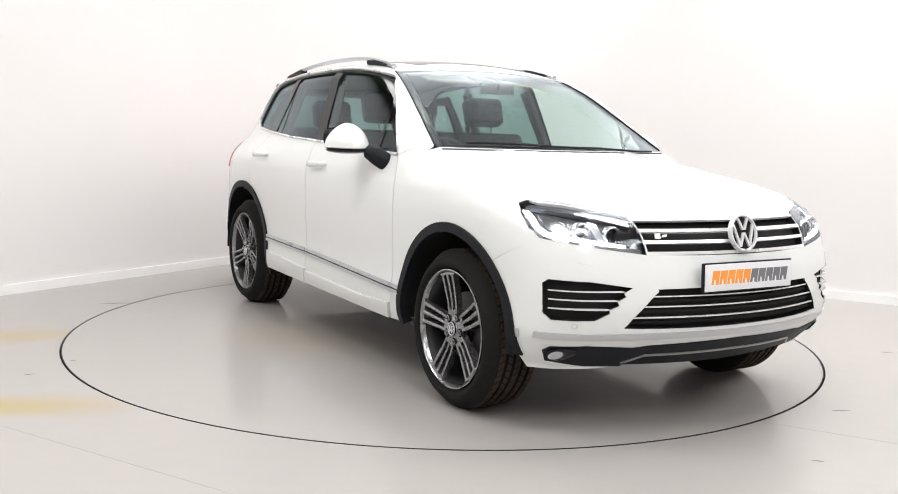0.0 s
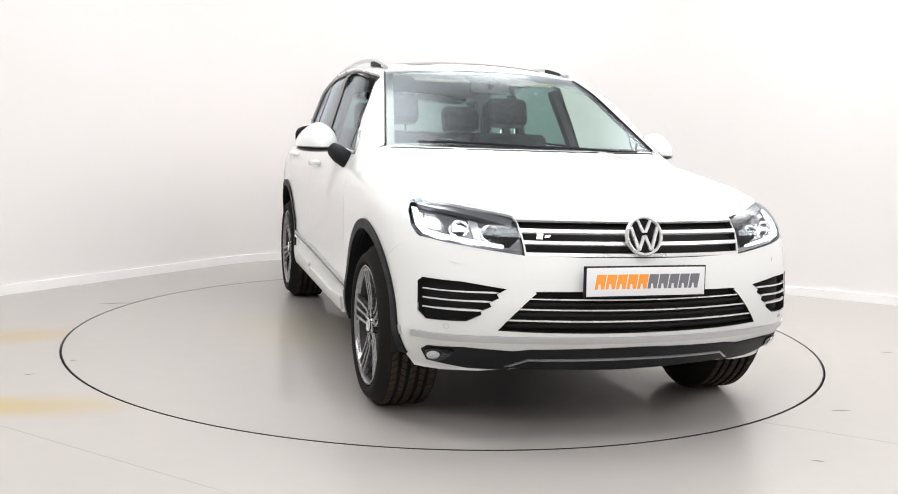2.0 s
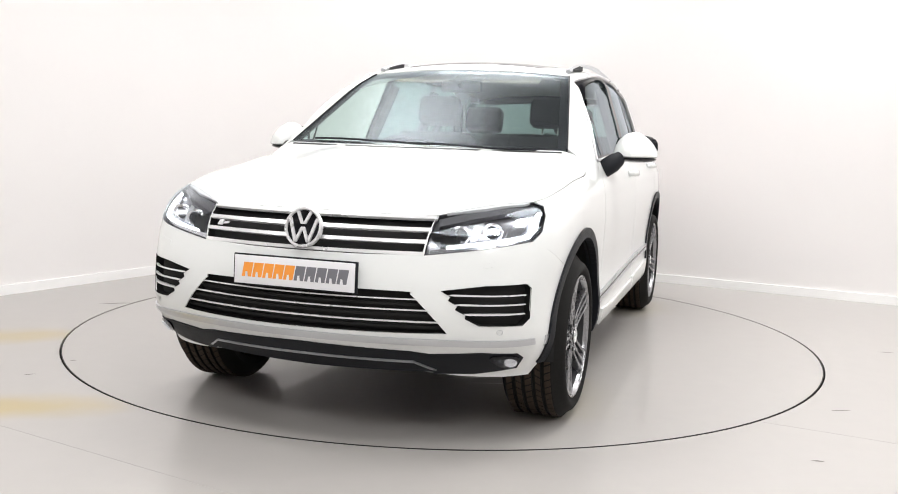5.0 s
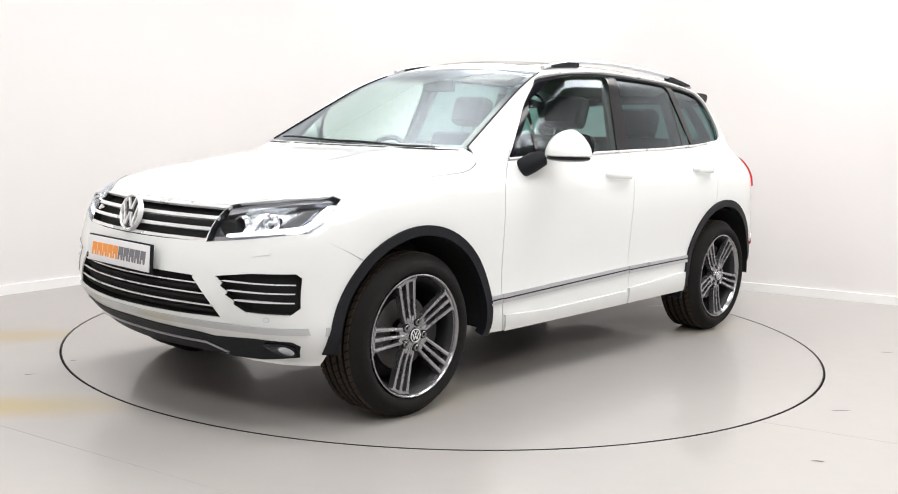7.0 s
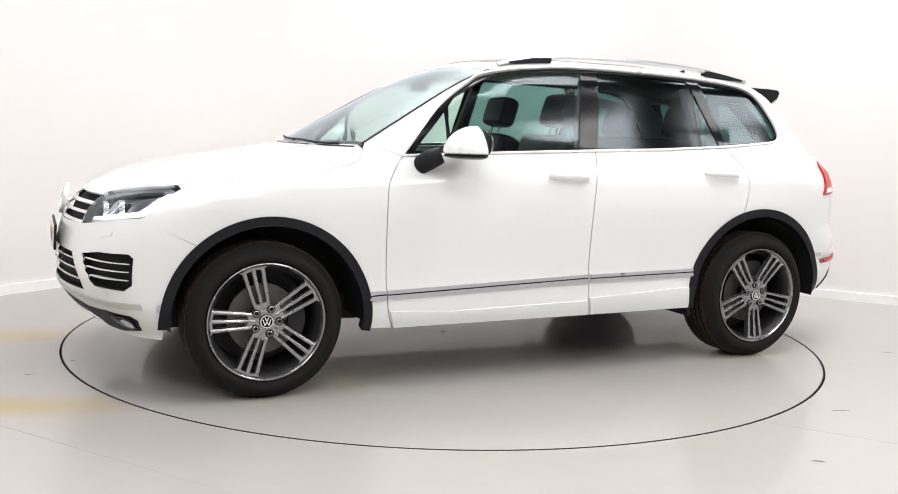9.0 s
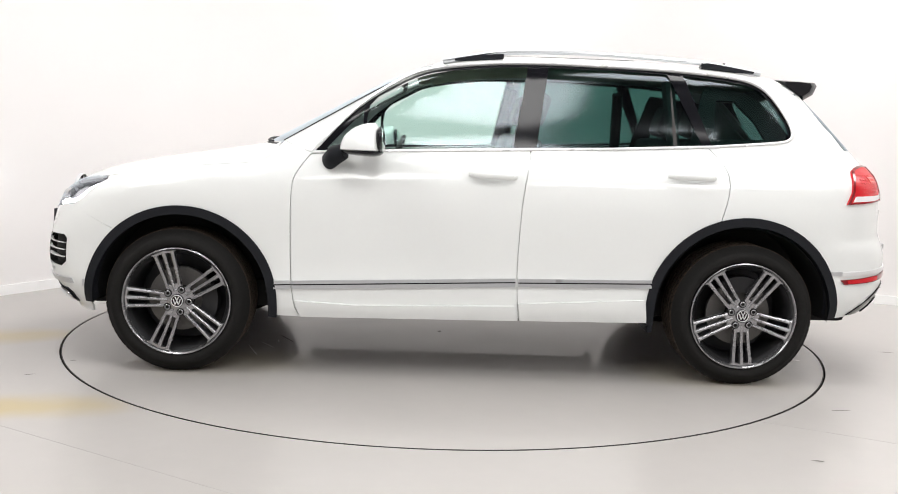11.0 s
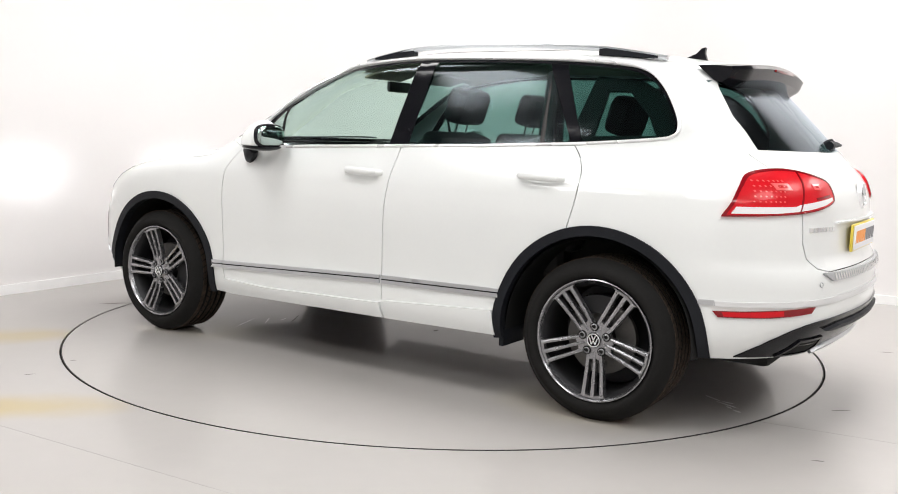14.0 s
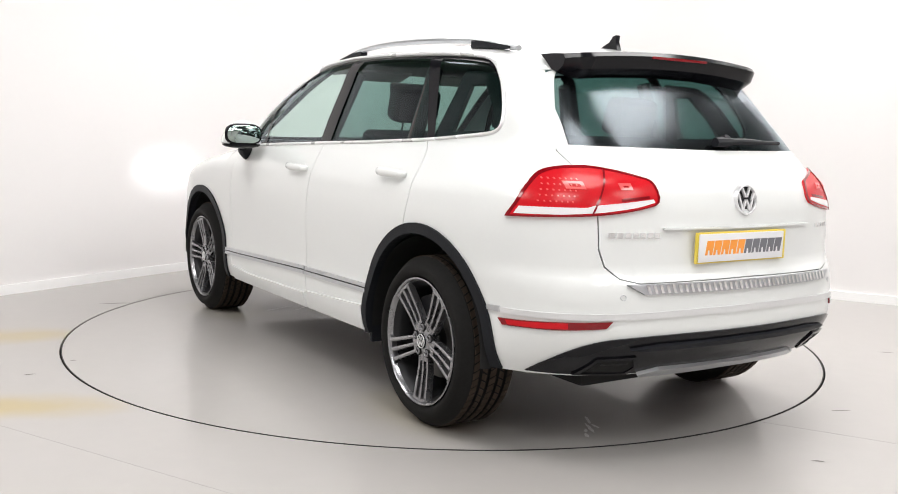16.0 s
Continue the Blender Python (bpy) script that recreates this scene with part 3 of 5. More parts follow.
    # door handles
    for dr, x0 in ((fd, -0.165), (rd, -1.172)):
        z0 = 1.030 if dr is fd else 1.052
        ctr = on_skin("L", [(x0, z0)], 0.0, far)[0]
        sg = -1 if far else 1
        bm = tube(bmesh.new(), [ctr + Vector((dx, sg * dy, 0.003 * dx / 0.1)) for dx, dy in ((0.118, 0.004), (0.095, 0.030), (0.05, 0.040), (0, 0.042), (-0.05, 0.040), (-0.095, 0.030), (-0.118, 0.004))], [0.012, 0.017, 0.019, 0.019, 0.019, 0.017, 0.012], 10, 0.62)
        h = part("handle", bm, "paint", dr, "white pull handle")
        cup = [(x0 + 0.085 * math.cos(a), z0 + 0.030 * math.sin(a)) for a in np.linspace(0, 2 * math.pi, 20, endpoint=False)]
        skin("handle_recess", [patch("L", cup, grid=0.04, off=0.0015, thick=0.001, mirror=far)], "paint", dr)
    # lower trim
    for nm, xs in (("sill_trim", [(0.926, 0.468), (0.84, 0.471)]), ("sill_trim", [(0.835, 0.471), (-0.295, 0.511)]), ("sill_trim", [(-0.31, 0.511), (-0.99, 0.522)])):
        (xa, za), (xb, zb) = xs
        skin(nm, [patch("L", [(xa, za), (xb, zb), (xb, zb - 0.042), (xa, za - 0.042)], off=0.010, thick=0.012, mirror=far)], "satin", car, "satin silver strip along the sill")
        skin("sill_trim_edge", [patch("L", [(xa, za - 0.018), (xb, zb - 0.016), (xb, zb - 0.022), (xa, za - 0.024)], off=0.0115, thick=0.002, mirror=far)], "gloss", car)
    skin("side_skirt", [patch("L", [(0.795, 0.288), (0.82, 0.37), (0.50, 0.355), (-0.294, 0.372), (-0.312, 0.297)], off=0.014, thick=0.016, mirror=far), patch("L", [(-0.329, 0.297), (-0.312, 0.385), (-0.96, 0.42), (-0.975, 0.305)], off=0.014, thick=0.016, mirror=far)], "paint", car)
    skin("sill_underside", [patch("L", [(0.93, 0.289), (0.93, 0.274), (-0.98, 0.285), (-0.98, 0.305)], off=-0.020, thick=0.03, mirror=far)], "plastic", car)
    # wheel arch cladding
    for cx, cz, ro, b0, b1, wd in ((*FA, 0.490, -2, 188, 0.044), (*RA, 0.505, -7, 181, 0.045)):
        skin("arch_cladding", [patch("L", arc(cx, cz, ro, b0, b1, 40) + arc(cx, cz, ro - wd, b1, b0, 40), grid=0.03, off=0.010, thick=0.05, mirror=far)], "plastic", car, "matt black plastic wheel arch cladding")
        bm = lathe([(0.02, 0.56), (0.455, 0.56), (0.455, 0.90), (0.444, 0.932)], 40, -3, 183)
        bmesh.ops.transform(bm, matrix=Matrix.Translation((cx, 0, cz)) @ Matrix.Diagonal((1, -1 if far else 1, 1, 1)), verts=bm.verts)
        part("wheel_well", bm, "dark", car)
    bm = block((-1.012, 0.72, 0.245), (-0.985, 0.925, 0.34), 0.008, Matrix.Diagonal((1, -1 if far else 1, 1, 1)))
    part("mud_flap", bm, "plastic", car)

# ---- bonnet, windscreen, roof
HOOD_F = [(2.142, 0.0), (2.136, 0.15), (2.115, 0.32), (2.068, 0.50), (1.967, 0.66), (1.84, 0.79)]
hood_l = flat("T", HOODLINE)
cowl = [(1.085 - 0.28 * y * y, y) for y in np.linspace(0, 0.74, 12)]
half_hood = [(x + 0.0, y) for x, y in cowl] + hood_l + HOOD_F[::-1]
mirror_t = lambda l: [(x, -y) for x, y in l][::-1]
skin("bonnet", [patch("T", [(x, y - 0.004 if y > 0.3 else y) for x, y in half_hood] + mirror_t(half_hood)[1:-1], grid=0.05)], "paint", car, "white creased bonnet")
pil = [tuple(q) for q in np.linspace((0.905, 0.762), (0.15, 0.602), 14)]
scr = [(1.095 - 0.28 * y * y, y) for y in np.linspace(0, 0.76, 10)] + pil + [(0.225 - 0.22 * y * y, y) for y in np.linspace(0.58, 0, 8)]
ws = skin("windscreen", [patch("T", scr + mirror_t(scr)[1:-1], grid=0.07, off=-0.004, thick=0)], "screen", car, "clear windscreen with grey band")
ws.visible_shadow = False
fr_in = [(1.045 - 0.28 * y * y, y) for y in np.linspace(0, 0.71, 8)] + [(0.265 - 0.22 * y * y, y) for y in np.linspace(0.56, 0, 8)]
skin("windscreen_band", [patch("T", scr + mirror_t(scr)[1:-1], grid=0.07, off=-0.009, thick=0, holes=[fr_in + mirror_t(fr_in)[1:-1]])], "gloss", car)
for s in (1, -1):
    pts = on_skin("T", [(x + 0.004, s * (y - 0.004)) for x, y in np.linspace((0.905, 0.762), (0.15, 0.602), 14)], 0.000)
    part("screen_seal", tube(bmesh.new(), pts, 0.0055, 6), "plastic", car)
rl = flat("T", ROOFLINE)
half_roof = [(0.225 - 0.22 * y * y, y) for y in np.linspace(0, 0.58, 8)] + rl + [(-1.815 + 0.08 * y * y, y) for y in np.linspace(0.55, 0, 6)]
skin("roof", [patch("T", half_roof + mirror_t(half_roof)[1:-1], grid=0.07)], "paint", car, "white roof panel")
skin("headliner", [patch("T", half_roof + mirror_t(half_roof)[1:-1], grid=0.12, off=-0.035, thick=0)], "liner", car)
sun = [(0.06, 0.42), (-0.95, 0.44), (-0.95, -0.44), (0.06, -0.42)]
skin("sunroof", [patch("T", sun, off=0.0015, thick=0.004)], "gloss", car, "black glass panoramic sunroof")
part("cowl_panel", tube(bmesh.new(), on_skin("T", [(1.10 - 0.28 * y * y, y) for y in np.linspace(-0.74, 0.74, 16)], -0.010), 0.013, 8), "plastic", car)
for pts in ([(1.075, 0.10), (1.05, -0.20), (0.955, -0.60)], [(0.985, 0.62), (1.045, 0.40), (1.07, 0.02)]):
    w = part("wiper", tube(bmesh.new(), on_skin("T", bend(pts, 4), 0.008), 0.006, 6), "plastic", car, "black windscreen wiper")

# ---- front end
H_LAMP = [(0.495, 0.911), (0.57, 0.932), (0.657, 0.950), (0.74, 0.961), (0.815, 0.964), (0.850, 0.952), (0.872, 0.915), (0.876, 0.858), (0.855, 0.822), (0.75, 0.803), (0.645, 0.787), (0.482, 0.766)]
GRILLE = [(0.0, 0.762), (0.25, 0.763), (0.474, 0.768), (0.492, 0.908), (0.25, 0.914), (0.0, 0.916)]
LOWER = bend([(0.0, 0.466), (0.30, 0.466), (0.555, 0.470), (0.574, 0.482), (0.50, 0.568), (0.445, 0.620), (0.41, 0.630), (0.0, 0.634)], 3)
VENT = [(0.862, 0.645), (0.848, 0.662), (0.713, 0.658), (0.556, 0.636), (0.592, 0.614), (0.585, 0.600), (0.620, 0.580), (0.612, 0.566), (0.650, 0.546), (0.648, 0.532), (0.70, 0.503), (0.84, 0.498), (0.862, 0.525)]
BLACK = [(0.0, 0.402), (0.44, 0.390), (0.51, 0.380), (0.70, 0.390), (0.822, 0.382), (0.836, 0.362), (0.805, 0.312), (0.652, 0.286), (0.50, 0.282), (0.466, 0.322), (0.0, 0.328)]
nose_l = flat("F", SEAM_F[::-1] + NOSE_EDGE[::-1])
hood_f = [tuple(q) for q in solve("T", [p[0] + 0.004 for p in HOOD_F[::-1]], [p[1] for p in HOOD_F[::-1]])[:, 1:]]
face = [(0.0, 0.318), (0.42, 0.318), (0.47, 0.285), (0.60, 0.272), (0.75, 0.268)] + nose_l + hood_f
face = face[:-1] + [face[-1]] + flip(face)[1:-1]
bside = [(1.872, 0.268)] + arc(*FA, 0.470, -6, 48) + SEAM_F
skin("front_bumper", [patch("F", face, grid=0.04, holes=[H_LAMP, flip(H_LAMP), both(GRILLE), both(LOWER), VENT, flip(VENT)], thick=0.004)] +
     [patch("L", bside, grid=0.04, mirror=f) for f in (False, True)], "paint", car, "white front bumper with black lower intakes")
grille = skin("grille", [wall("F", both(GRILLE), 0.036), patch("F", both([(y * 1.02, z + (0.004 if z > 0.8 else -0.004)) for y, z in GRILLE]), off=-0.035, thick=0)], "dark", car, "black radiator grille with chrome bars")
for z0, h in ((0.906, 0.012), (0.862, 0.013), (0.818, 0.013), (0.773, 0.013)):
    hw = 0.474 + 0.026 * (z0 - 0.755) / 0.155
    skin("grille_bar", [patch("F", [(-hw, z0 - h / 2), (hw, z0 - h / 2), (hw, z0 + h / 2), (-hw, z0 + h / 2)], grid=0.2, off=0.000, thick=0.012)], "badge", grille)
low = skin("lower_grille", [wall("F", both(LOWER), 0.036, 0.001), patch("F", both([(y * 1.02, z) for y, z in LOWER]), off=-0.035, thick=0)], "dark", car, "black lower air intake")
for z0 in (0.600, 0.558, 0.512):
    hw = float(np.interp(z0, [0.50, 0.58, 0.625], [0.572, 0.495, 0.435]))
    skin("intake_bar", [patch("F", [(-hw, z0 - 0.002), (hw, z0 - 0.002), (hw, z0 + 0.003), (-hw, z0 + 0.003)], grid=0.2, off=-0.004, thick=0.008)], "badge", low)
for z0 in (0.580, 0.536, 0.488):
    hw = float(np.interp(z0, [0.49, 0.58, 0.625], [0.57, 0.49, 0.43]))
    skin("intake_slat", [patch("F", [(-hw, z0 - 0.006), (hw, z0 - 0.006), (hw, z0 + 0.006), (-hw, z0 + 0.006)], grid=0.2, off=-0.018, thick=0.015)], "dark", low)
for f in (False, True):
    q = flip if f else list
    vent = skin("side_vent", [wall("F", q(VENT), 0.034, 0.002), patch("F", q(VENT), off=-0.033, thick=0)], "dark", car, "black corner vent with chrome blades")
    for z0, y0 in ((0.616, 0.575), (0.580, 0.602), (0.543, 0.632)):
        bar = [(0.850, z0), (0.850, z0 + 0.004), (y0 + 0.03, z0 + 0.008), (y0, z0 + 0.004), (y0 + 0.03, z0 + 0.001)]
        skin("vent_blade", [patch("F", q(bar), grid=0.2, off=-0.002, thick=0.010)], "badge", vent)
    # headlight: housing, reflector bowls, glowing elements, cover
    lamp = skin("headlight", [wall("F", q(H_LAMP), 0.035, 0.001), patch("F", q(H_LAMP), off=-0.034, thick=0, grid=0.04, edge=0.012, holes=[q([(0.715 + 0.030 * math.cos(a), 0.872 + 0.026 * math.sin(a)) for a in np.linspace(0, 2 * math.pi, 20, endpoint=False)])])], "housing", car, "lit headlight with dark housing and clear cover")
    skin("headlight_cover", [patch("F", q(H_LAMP), off=0.002, thick=0, grid=0.06)], "lens", lamp).visible_shadow = False
    skin("light_guide", [patch("F", q([(0.495, 0.772), (0.65, 0.793), (0.75, 0.808), (0.845, 0.826), (0.848, 0.838), (0.75, 0.824), (0.65, 0.808), (0.498, 0.790)]), off=-0.020, thick=0.012)], "reflector", lamp)
    skin("upper_shroud", [patch("F", q([(0.502, 0.906), (0.60, 0.932), (0.72, 0.952), (0.81, 0.956), (0.835, 0.948), (0.72, 0.930), (0.62, 0.908), (0.515, 0.880)]), off=-0.012, thick=0.02)], "housing", lamp)
    for nm, cy, cz in (("projector", 0.600, 0.858), ("low_beam", 0.715, 0.872)):
        ctr = on_skin("F", [(cy, cz)], -0.030, f)[0]
        turn_ = Matrix.Translation(ctr) @ pose(0, 0, 0, 0, 0, -90) @ Matrix.Diagonal((1.15, 1, 1, 1))
        ring_ = lathe([(0.026, 0.002), (0.027, 0.016), (0.033, 0.020), (0.037, 0.014), (0.038, -0.004)], 28)
        bmesh.ops.transform(ring_, matrix=turn_, verts=ring_.verts)
        part("bezel", ring_, "reflector", lamp)
        if nm == "projector":
            bm = lathe([(0.0, 0.014), (0.010, 0.0125), (0.018, 0.009), (0.026, 0.002)], 28)
            bmesh.ops.transform(bm, matrix=turn_, verts=bm.verts)
            part(nm, bm, "gloss", lamp)
        else:
            for n2, mt, prof in (("beam_tube", "dark", [(0.026, 0.002), (0.026, -0.024), (0.026, -0.115)]), (nm, "beam", [(0.024, -0.105), (0.012, -0.104), (0.0, -0.104)])):
                bm = lathe(prof, 24)
                for v in bm.verts:
                    v.co.z *= 1 if v.co.y > -0.01 else 0.5 if n2 == "beam_tube" else 0.33
                bmesh.ops.transform(bm, matrix=turn_, verts=bm.verts)
                part(n2, bm, mt, lamp)
    skin("running_light", [patch("F", q([(0.560, 0.795), (0.65, 0.806), (0.75, 0.820), (0.845, 0.835), (0.864, 0.866), (0.856, 0.935), (0.840, 0.935), (0.845, 0.872), (0.828, 0.850), (0.75, 0.835), (0.65, 0.819), (0.560, 0.805)]), off=-0.012, thick=0.012)], "led", lamp)
    skin("side_reflector", [patch("F", q([(0.765, 0.842), (0.815, 0.852), (0.828, 0.880), (0.822, 0.925), (0.785, 0.918), (0.768, 0.88)]), off=-0.022, thick=0.01)], "reflector", lamp)
    skin("divider", [patch("F", q([(0.640, 0.825), (0.665, 0.829), (0.672, 0.905), (0.640, 0.896)]), off=-0.020, thick=0.012)], "satin", lamp)
    fog = skin("fog_lamp", [patch("F", q(bend([(0.822, 0.366), (0.80, 0.378), (0.745, 0.380), (0.725, 0.366), (0.745, 0.335), (0.775, 0.320), (0.805, 0.326), (0.822, 0.366)], 3)[:-1]), off=0.010, thick=0.012, grid=0.03)], "gloss", car, "clear front fog lamp in a black recess")
    skin("reflector", [patch("F", q([(0.790 + 0.021 * math.cos(a), 0.350 + 0.020 * math.sin(a)) for a in np.linspace(0, 2 * math.pi, 18, endpoint=False)]), off=0.013, thick=0.004, edge=0.02)], "reflector", fog)
    skin("lens", [patch("F", q(bend([(0.812, 0.364), (0.795, 0.372), (0.75, 0.373), (0.736, 0.364), (0.752, 0.340), (0.778, 0.328), (0.800, 0.332), (0.812, 0.364)], 3)[:-1]), off=0.018, thick=0.003)], "lens", fog)
    part("parking_sensor", tube(bmesh.new(), on_skin("F", [(q([(0.77, 0.478)])[0][0] + 0.010 * math.cos(a), 0.478 + 0.010 * math.sin(a)) for a in np.linspace(0, 2 * math.pi, 12, endpoint=False)], 0.001), 0.0016, 6, closed=True), "satin", car)
    skin("washer_cover", [patch("F", q([(0.70, 0.722), (0.765, 0.735), (0.765, 0.752), (0.70, 0.739)]), off=0.002, thick=0.003)], "paint", car)
    skin("bumper_trim", [patch("L", [(1.90, 0.443), (1.845, 0.442), (1.853, 0.406), (1.90, 0.407)], off=0.006, thick=0.008, mirror=f)], "satin", car)
lower_line = lambda y: 0.450 - 0.008 * (abs(y) / 0.9) ** 2
ys = np.linspace(-0.876, 0.876, 25)
skin("bumper_strip", [patch("F", [(y, lower_line(y)) for y in ys] + [(y, lower_line(y) - 0.026) for y in ys[::-1]], off=0.007, thick=0.009)], "satin", car, "satin silver strip across the bumper")
skin("lower_intake", [patch("F", both(BLACK), off=0.004, thick=0.01)], "plastic", car, "black lower bumper insert")
LIP = [(0.0, 0.352), (0.44, 0.348), (0.50, 0.314), (0.515, 0.306), (0.495, 0.309), (0.44, 0.342), (0.0, 0.346)]
skin("skid_plate", [patch("F", both(LIP), off=0.010, thick=0.02)], "satin", car, "silver skid plate edge")
skin("chin", [patch("F", both([(0.0, 0.340), (0.46, 0.345), (0.52, 0.32), (0.50, 0.292), (0.0, 0.285)]), off=0.004, thick=0.03)], "plastic", car)


def emblem(at, r, facing, parent, lean):
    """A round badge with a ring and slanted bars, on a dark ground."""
    m = Matrix.Translation(at) @ pose(0, 0, 0, 0, 0, facing) @ pose(0, 0, 0, lean, 0, 0)
    base = lathe([(0.001, 0.010), (r * 0.9, 0.010), (r * 0.92, 0.0)], 40)
    bmesh.ops.transform(base, matrix=m, verts=base.verts)
    ob = part("badge", base, "gloss", parent, "round chrome badge")
    ring = lathe([(r * 0.86, 0.004), (r * 0.86, 0.016), (r * 0.90, 0.021), (r * 0.97, 0.021), (r, 0.014), (r, 0.0)], 48)
    bmesh.ops.transform(ring, matrix=m, verts=ring.verts)
    part("badge_ring", ring, "badge", ob)
    w = 0.155 * r
    for x0, z0, x1, z1 in ((-0.36, 0.80, -0.06, 0.16), (0.36, 0.80, 0.06, 0.16), (-0.74, 0.46, -0.34, -0.74), (-0.34, -0.74, -0.02, 0.02), (0.34, -0.74, 0.02, 0.02), (0.74, 0.46, 0.34, -0.74)):
        x0, z0, x1, z1 = (v * r for v in (x0, z0, x1, z1))
        bm = prism(bmesh.new(), [(x0 - w / 2, z0), (x0 + w / 2, z0), (x1 + w / 2, z1), (x1 - w / 2, z1)], 0.008, 0.018, m)
        part("badge_bar", bm, "badge", ob, smooth=False)
    return ob


def plate(at, w, h, facing, tilt, parent, edge, scale=1.0):
    """A dealer's show plate with a row of slanted coloured blocks."""
    m = Matrix.Translation(at) @ pose(0, 0, 0, tilt, 0, facing)
    bm = block((-w / 2 - 0.008, -0.012, -h / 2 - 0.006), (w / 2 + 0.008, 0.0, h / 2 + 0.006), 0.004, m)
    ob = part("number_plate", bm, edge, parent, "white dealer show plate with orange and grey blocks")
    part("plate_face", block((-w / 2 + (0.012 if edge == "yellow" else 0), 0.0005, -h / 2), (w / 2, 0.006, h / 2), 0.004, m), "plate", ob)
    n = 10
    x, cw = -w * 0.44, w * 0.88 / n
    for i in range(n):
        a, b = x + i * cw + cw * 0.05, x + (i + 1) * cw - cw * 0.05
        s, zl, zh = 0.010, -h * 0.25, h * 0.26
        mid_cut = [(a, zl), (a + cw * 0.3, zl), (a + cw * 0.36, zl + (zh - zl) * 0.35), (b - cw * 0.36, zl + (zh - zl) * 0.35), (b - cw * 0.3, zl), (b, zl), (b + s, zh), (a + s, zh)]
        part("print_block", prism(bmesh.new(), [(-px, pz) for px, pz in mid_cut], 0.006, 0.0068, m), "orange" if i < 5 else "greyprint", ob, smooth=False)
    return ob


emblem(Vector((2.232, 0, 0.848)), 0.080, -90, car, 13)
plate(Vector((2.298, -0.01, 0.676)), 0.52, 0.112, -90, 3, car, "plastic")
mb = skin("model_badge", [patch("F", [(-0.432, 0.830), (-0.408, 0.830), (-0.402, 0.850), (-0.426, 0.850)], off=0.004, thick=0.006), patch("F", [(-0.400, 0.836), (-0.378, 0.838), (-0.372, 0.846), (-0.394, 0.844)], off=0.004, thick=0.006)], "badge", grille, "small silver trim badge")

# ---- rear end
GATE = [(0.0, 0.712), (0.53, 0.706), (0.60, 0.722), (0.645, 0.765), (0.665, 0.83), (0.668, 0.95), (0.675, 1.08), (0.695, 1.18), (0.678, 1.30), (0.634, 1.47), (0.590, 1.535), (0.0, 1.560)]
PANE = [(0.0, 1.197), (0.657, 1.203), (0.648, 1.25), (0.612, 1.44), (0.600, 1.50), (0.0, 1.522)]
R_LAMP = bend([(0.890, 0.932), (0.880, 0.960), (0.849, 1.025), (0.80, 1.085), (0.75, 1.113), (0.675, 1.124), (0.60, 1.117), (0.48, 1.088), (0.440, 1.065), (0.436, 0.998), (0.52, 0.972), (0.65, 0.951), (0.77, 0.940)], 3) + [(0.888, 0.931)]
rear_l = flat("B", SEAM_R[::-1])
rear = [(0.0, 0.335), (0.5, 0.335), (0.8, 0.335)] + rear_l + [(0.50, 1.550), (0.0, 1.572)]
rear = rear[:-1] + [rear[-1]] + flip(rear)[1:-1]
grow = lambda l, k: [(y * (1 + k), z + (k * 0.9 if z > 1.0 else -k * 0.6)) for y, z in l]
skin("rear_bumper", [patch("B", rear, grid=0.045, holes=[both(grow(GATE, 0.006)[:-1] + [(0.0, 1.563)])], thick=0.02)], "paint", car, "white rear bumper and quarter panels")
gate = skin("tailgate", [patch("B", both(GATE), grid=0.045, holes=[both(PANE)], thick=0.02)], "paint", car, "closed white tailgate")
skin("tailgate_shadow_gap", [patch("B", both(grow(GATE, 0.05)[:7] + [(0.72, 1.12), (0.0, 1.12)]), grid=0.12, off=-0.022, thick=0)], "dark", car)
skin("rear_window", [patch("B", both([(y * 1.005, z) for y, z in PANE]), grid=0.08, off=-0.003, thick=0)], "rear", gate, "dark tinted rear window")
